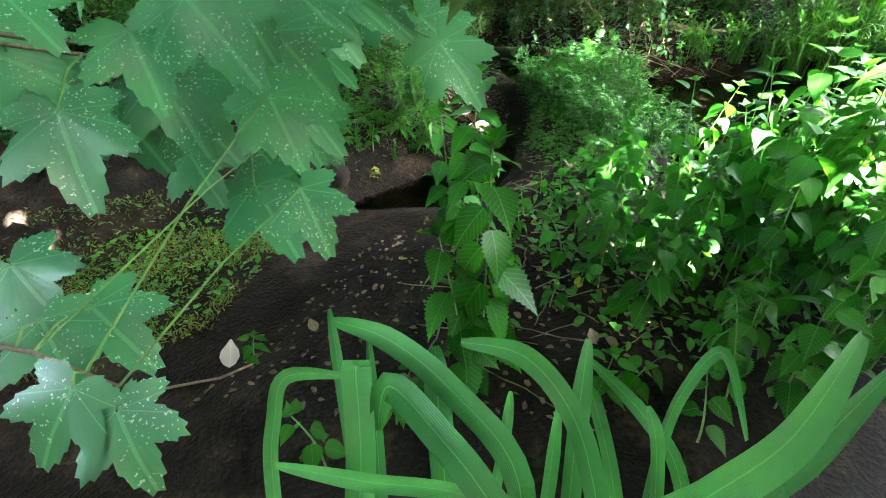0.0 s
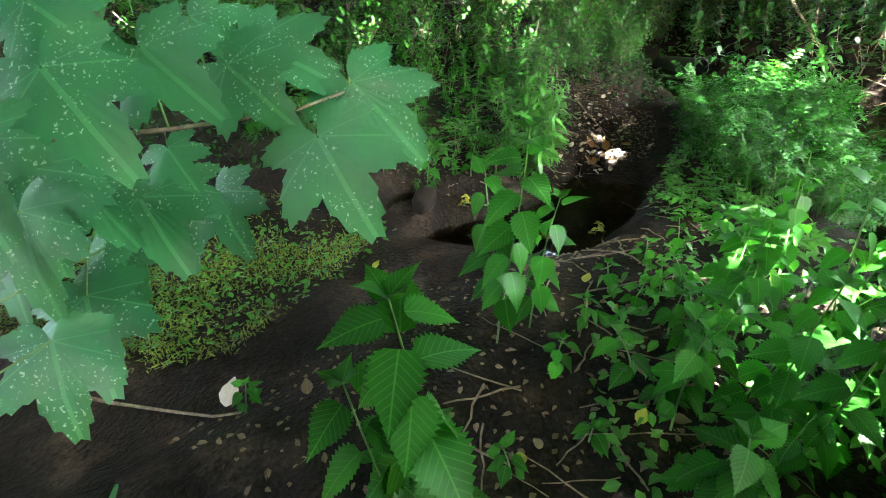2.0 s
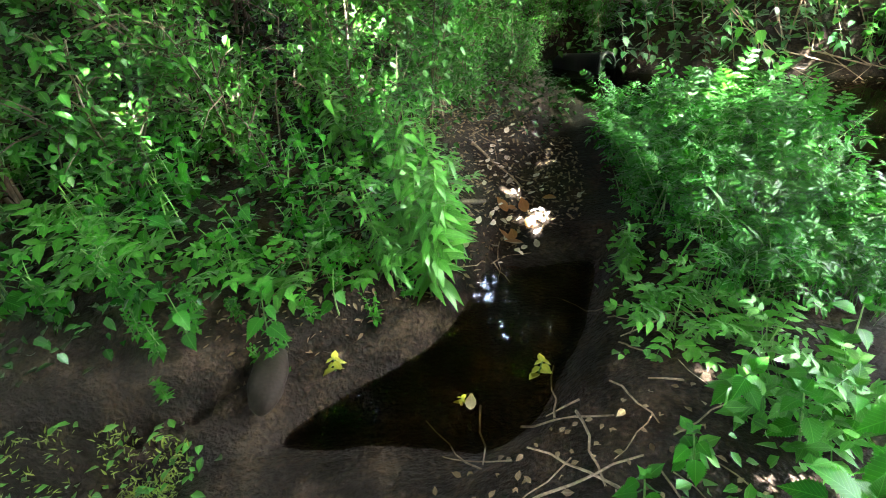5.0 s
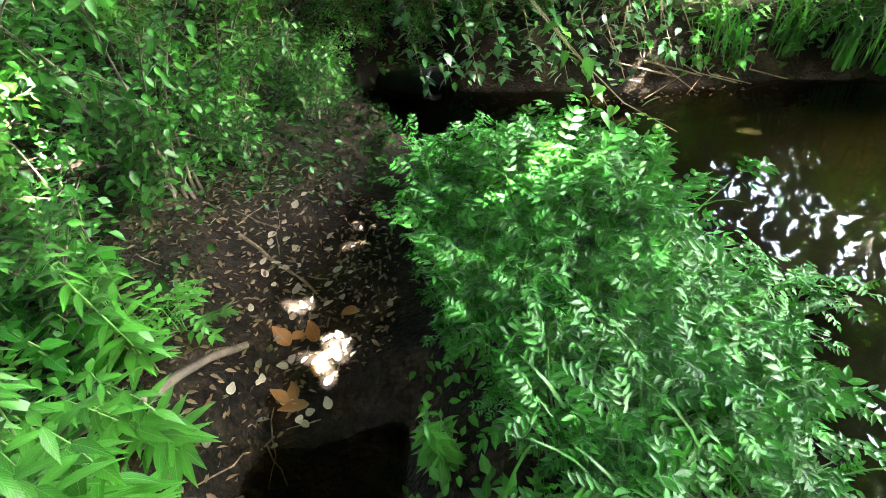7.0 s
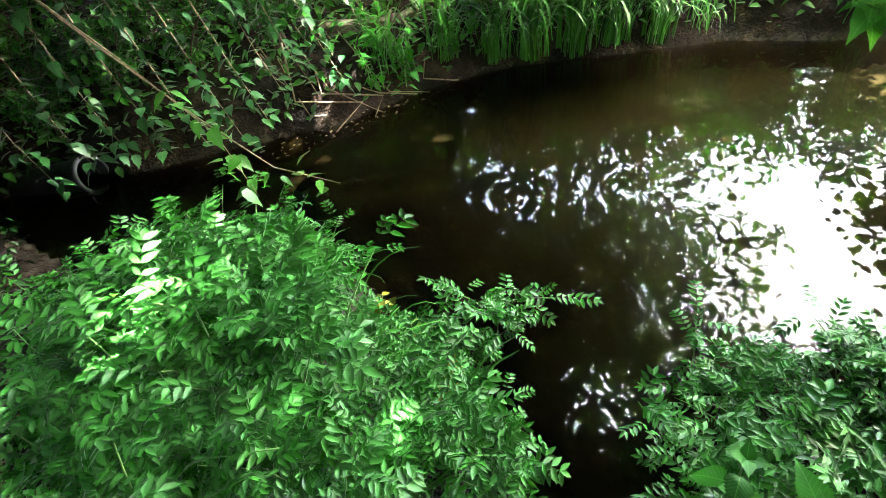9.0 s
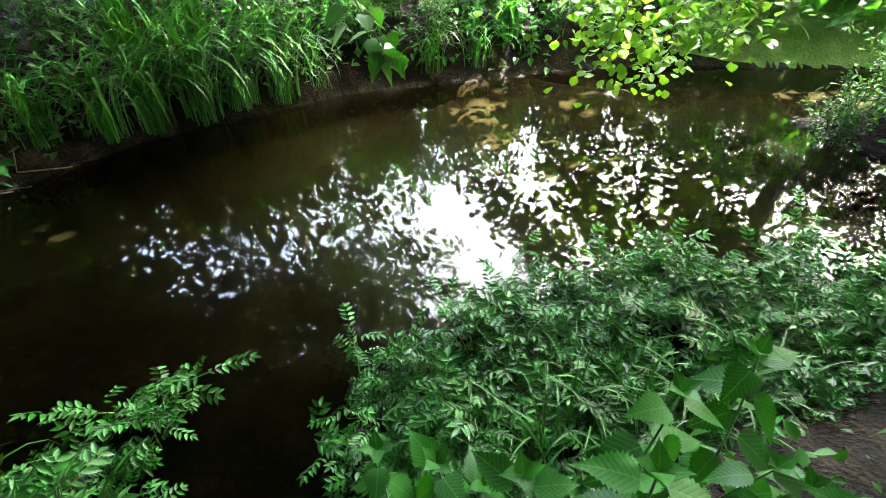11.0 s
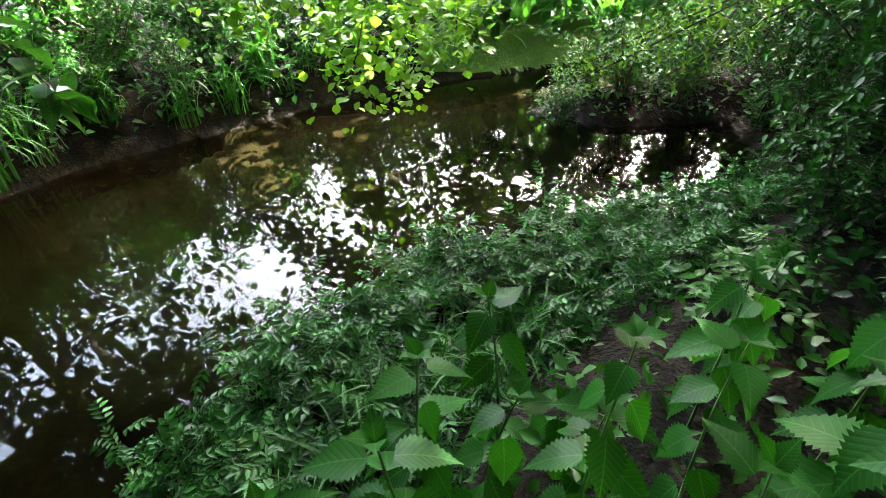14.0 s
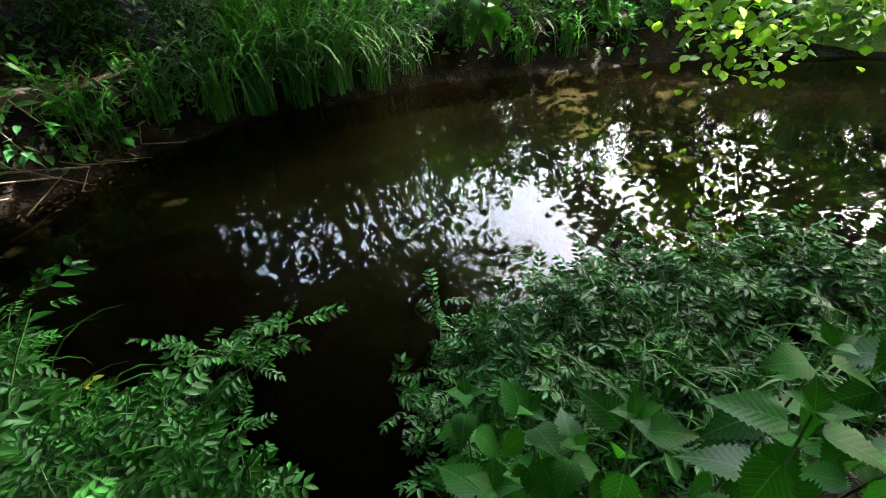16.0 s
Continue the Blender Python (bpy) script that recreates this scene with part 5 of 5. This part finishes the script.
def tree(x, y, top, crowns, leaves, label, radius=0.16):
    """A tree: a tapered trunk, limbs to each clump of the crown, and a crown of many leaves in loose clumps."""
    plant = thing("tree", label, "tree", "shading trees")
    z0 = ground_z(x, y)
    plant.location = (x, y, z0 - 0.05)
    base = Vector((x, y, z0))
    trunk = [Vector((0.12 * math.sin(k), 0.1 * math.cos(1.7 * k), top * k / 8)) for k in range(9)]
    trunk[0] = Vector((0, 0, 0))
    part("trunk", tube_rows(trunk, [radius * (1.25 - 0.1 * k) for k in range(9)], 12), BARK, plant)
    limbs, leafy = [], []
    for cx, cy, cz, r in crowns:
        c = Vector((cx, cy, cz)) - base
        a = trunk[5]
        limbs.append((tube_rows([a, a.lerp(c, 0.4) + Vector((0, 0, 0.4)), a.lerp(c, 0.75) + Vector((0, 0, 0.25)), c], [0.07, 0.05, 0.035, 0.015], 6), IDENTITY))
        clumps = dice.normal(0, 1, (int(26 * r), 3)) * np.array((0.5, 0.5, 0.28)) * r
        count = int(0.85 * leaves * r * r)
        p = np.array(c) + clumps[dice.integers(0, len(clumps), count)] + dice.normal(0, 1, (count, 3)) * np.array((0.3, 0.3, 0.2))
        w = p + np.array(base)
        keep = np.ones(count, bool)
        for s, q in SUN_SPOTS:
            keep &= (np.linalg.norm(np.cross(w - np.array(s), np.array(SUN_WAY)), axis=1) > q) | (dice.random(count) < 0.14)
        e = w - np.array((4.5, 1.2, 0))
        rise, bearing = e[:, 2] / (np.hypot(e[:, 0], e[:, 1]) + 1e-6), np.arctan2(e[:, 1], e[:, 0])
        open_sky = (e[:, 0] > 0) & (rise > 0.25) & (bearing > -0.25) & (bearing < 1.45)
        luck = dice.random(count)
        keep &= ~open_sky | (luck < np.where(rise < 0.85, np.where(bearing < 0.4, 0.03, np.where(bearing < 0.75, 0.14, 0.07)), np.where(rise < 1.1, 0.75, 0.97)))
        rim = p[keep & open_sky]
        fine = np.repeat(rim, 2, axis=0) + dice.normal(0, 0.12, (2 * len(rim), 3))
        p = p[keep & ~open_sky]
        for spots, sizes in ((p, (0.15, 0.25)), (fine, (0.1, 0.17))):
            n = len(spots)
            if n:
                leafy.append((spread(T_CROWN, spots, dice.uniform(0, 360, n), dice.uniform(-50, 20, n), dice.uniform(-30, 30, n), dice.uniform(*sizes, n)), IDENTITY))
    tagged(part("limb", merged(limbs), BARK, plant), kind="stuff")
    tagged(part("crown", merged(leafy), CROWN, plant), kind="stuff")


tree(-3.2, 3.0, 5.0, [(-2.0, 2.5, 4.6, 2.2), (-1.0, 4.5, 5.0, 2.2), (-3.8, 0.5, 4.5, 2.2), (0.2, 2.6, 5.2, 2.0), (0.6, 0.6, 5.6, 1.9)], 900, "tall leafy tree shading the steep bank")
tree(-3.0, -3.2, 5.0, [(-2.0, -2.0, 4.4, 2.2), (-0.4, -1.0, 4.8, 2.0), (-0.6, -3.6, 4.6, 2.2), (-4.4, -1.4, 4.6, 2.2)], 900, "tall sycamore tree shading the path")
# several crowns from here on are added unseen, to darken banks and irises
tree(2.2, 7.0, 6.0, [(1.5, 5.6, 4.6, 2.2), (3.6, 6.2, 5.0, 2.3), (2.2, 3.9, 5.2, 1.9), (5.5, 7.2, 5.0, 2.4), (4.2, 7.6, 3.0, 2.0), (2.4, 5.3, 2.9, 1.4), (4.0, 5.7, 3.0, 1.5), (1.2, 5.4, 3.2, 1.5), (1.2, 4.9, 2.1, 1.1), (2.5, 4.8, 2.2, 1.0), (3.2, 3.0, 4.8, 1.4)], 900, "tall leafy tree beyond the stream")
tree(3.6, -4.2, 6.0, [(3.0, -2.4, 4.8, 2.2), (5.2, -3.2, 5.0, 2.3), (1.4, -2.2, 4.8, 1.8), (4.6, -0.9, 5.4, 1.9), (2.4, 0.2, 5.2, 1.5), (6.8, -3.2, 5.2, 2.2), (6.4, 0.0, 6.6, 1.9), (4.4, 1.4, 6.8, 1.9), (3.4, -5.5, 4.5, 2.3), (6.0, -1.2, 5.6, 1.7), (4.4, -1.6, 3.3, 1.2), (2.2, -3.8, 5.0, 1.7), (4.2, -2.4, 2.7, 1.3), (3.0, -1.8, 2.6, 1.1), (5.4, -2.9, 2.7, 1.3)], 900, "tall leafy tree shading the backwater")
tree(7.6, -4.5, 6.5, [(7.2, -2.4, 5.6, 2.0), (8.6, -4.0, 5.4, 2.3), (9.6, -6.0, 5.0, 2.4), (6.2, -5.8, 4.2, 2.4)], 750, "leafy alder tree beside the stream")
tree(8.8, 7.2, 6.0, [(8.0, 6.4, 4.4, 2.4), (10.2, 7.6, 4.4, 2.4), (5.7, 5.2, 2.7, 1.4), (6.9, 4.7, 2.8, 1.4), (7.6, 5.4, 2.2, 1.5), (6.2, 7.4, 1.8, 2.2), (8.8, 6.2, 1.8, 2.0), (5.6, 4.6, 5.2, 1.7)], 750, "leafy tree on the far bank")
# three unseen trees added at the sides, their low crowns cut sky light
tree(-6.5, 1.0, 5.0, [(-6.0, 2.4, 3.4, 2.6), (-6.4, -1.0, 3.4, 2.6), (-5.0, 4.5, 3.6, 2.6), (-6.2, 2.2, 1.7, 2.2), (-6.4, -1.2, 1.7, 2.2), (-5.4, 4.6, 1.8, 2.2)], 750, "unseen leafy tree behind the bank, closing off side light")
tree(0.5, -7.0, 5.0, [(0.0, -6.0, 3.6, 2.6), (3.0, -7.2, 3.6, 2.6), (-3.2, -6.0, 3.6, 2.6), (0.0, -6.2, 1.7, 2.2), (3.0, -7.2, 1.7, 2.2), (-3.2, -6.0, 1.7, 2.2), (-5.4, -4.4, 1.8, 2.2)], 750, "unseen leafy tree behind the path, closing off side light")
tree(-1.5, 8.5, 5.0, [(-1.8, 7.6, 3.6, 2.6), (-4.2, 7.0, 3.4, 2.6), (0.8, 8.2, 3.2, 2.4), (-1.8, 7.6, 1.8, 2.2), (-4.2, 6.8, 1.8, 2.2), (0.8, 8.2, 1.6, 2.2), (3.4, 8.4, 1.8, 2.2)], 750, "unseen leafy tree behind the far thicket, closing off side light")
tree(12.5, -3.5, 7.0, [(11.0, -2.5, 6.0, 2.6), (13.0, -4.5, 5.5, 3.0), (9.6, -0.6, 8.2, 2.2), (14.5, -2.0, 3.0, 2.2)], 600, "tall leafy tree beyond the backwater")
tree(11.5, 8.5, 7.0, [(10.5, 6.6, 6.5, 2.6), (12.5, 8.5, 5.5, 3.0), (9.0, 4.5, 7.8, 2.2), (8.2, 2.2, 8.0, 2.2)], 600, "tall leafy tree beyond the far bank")
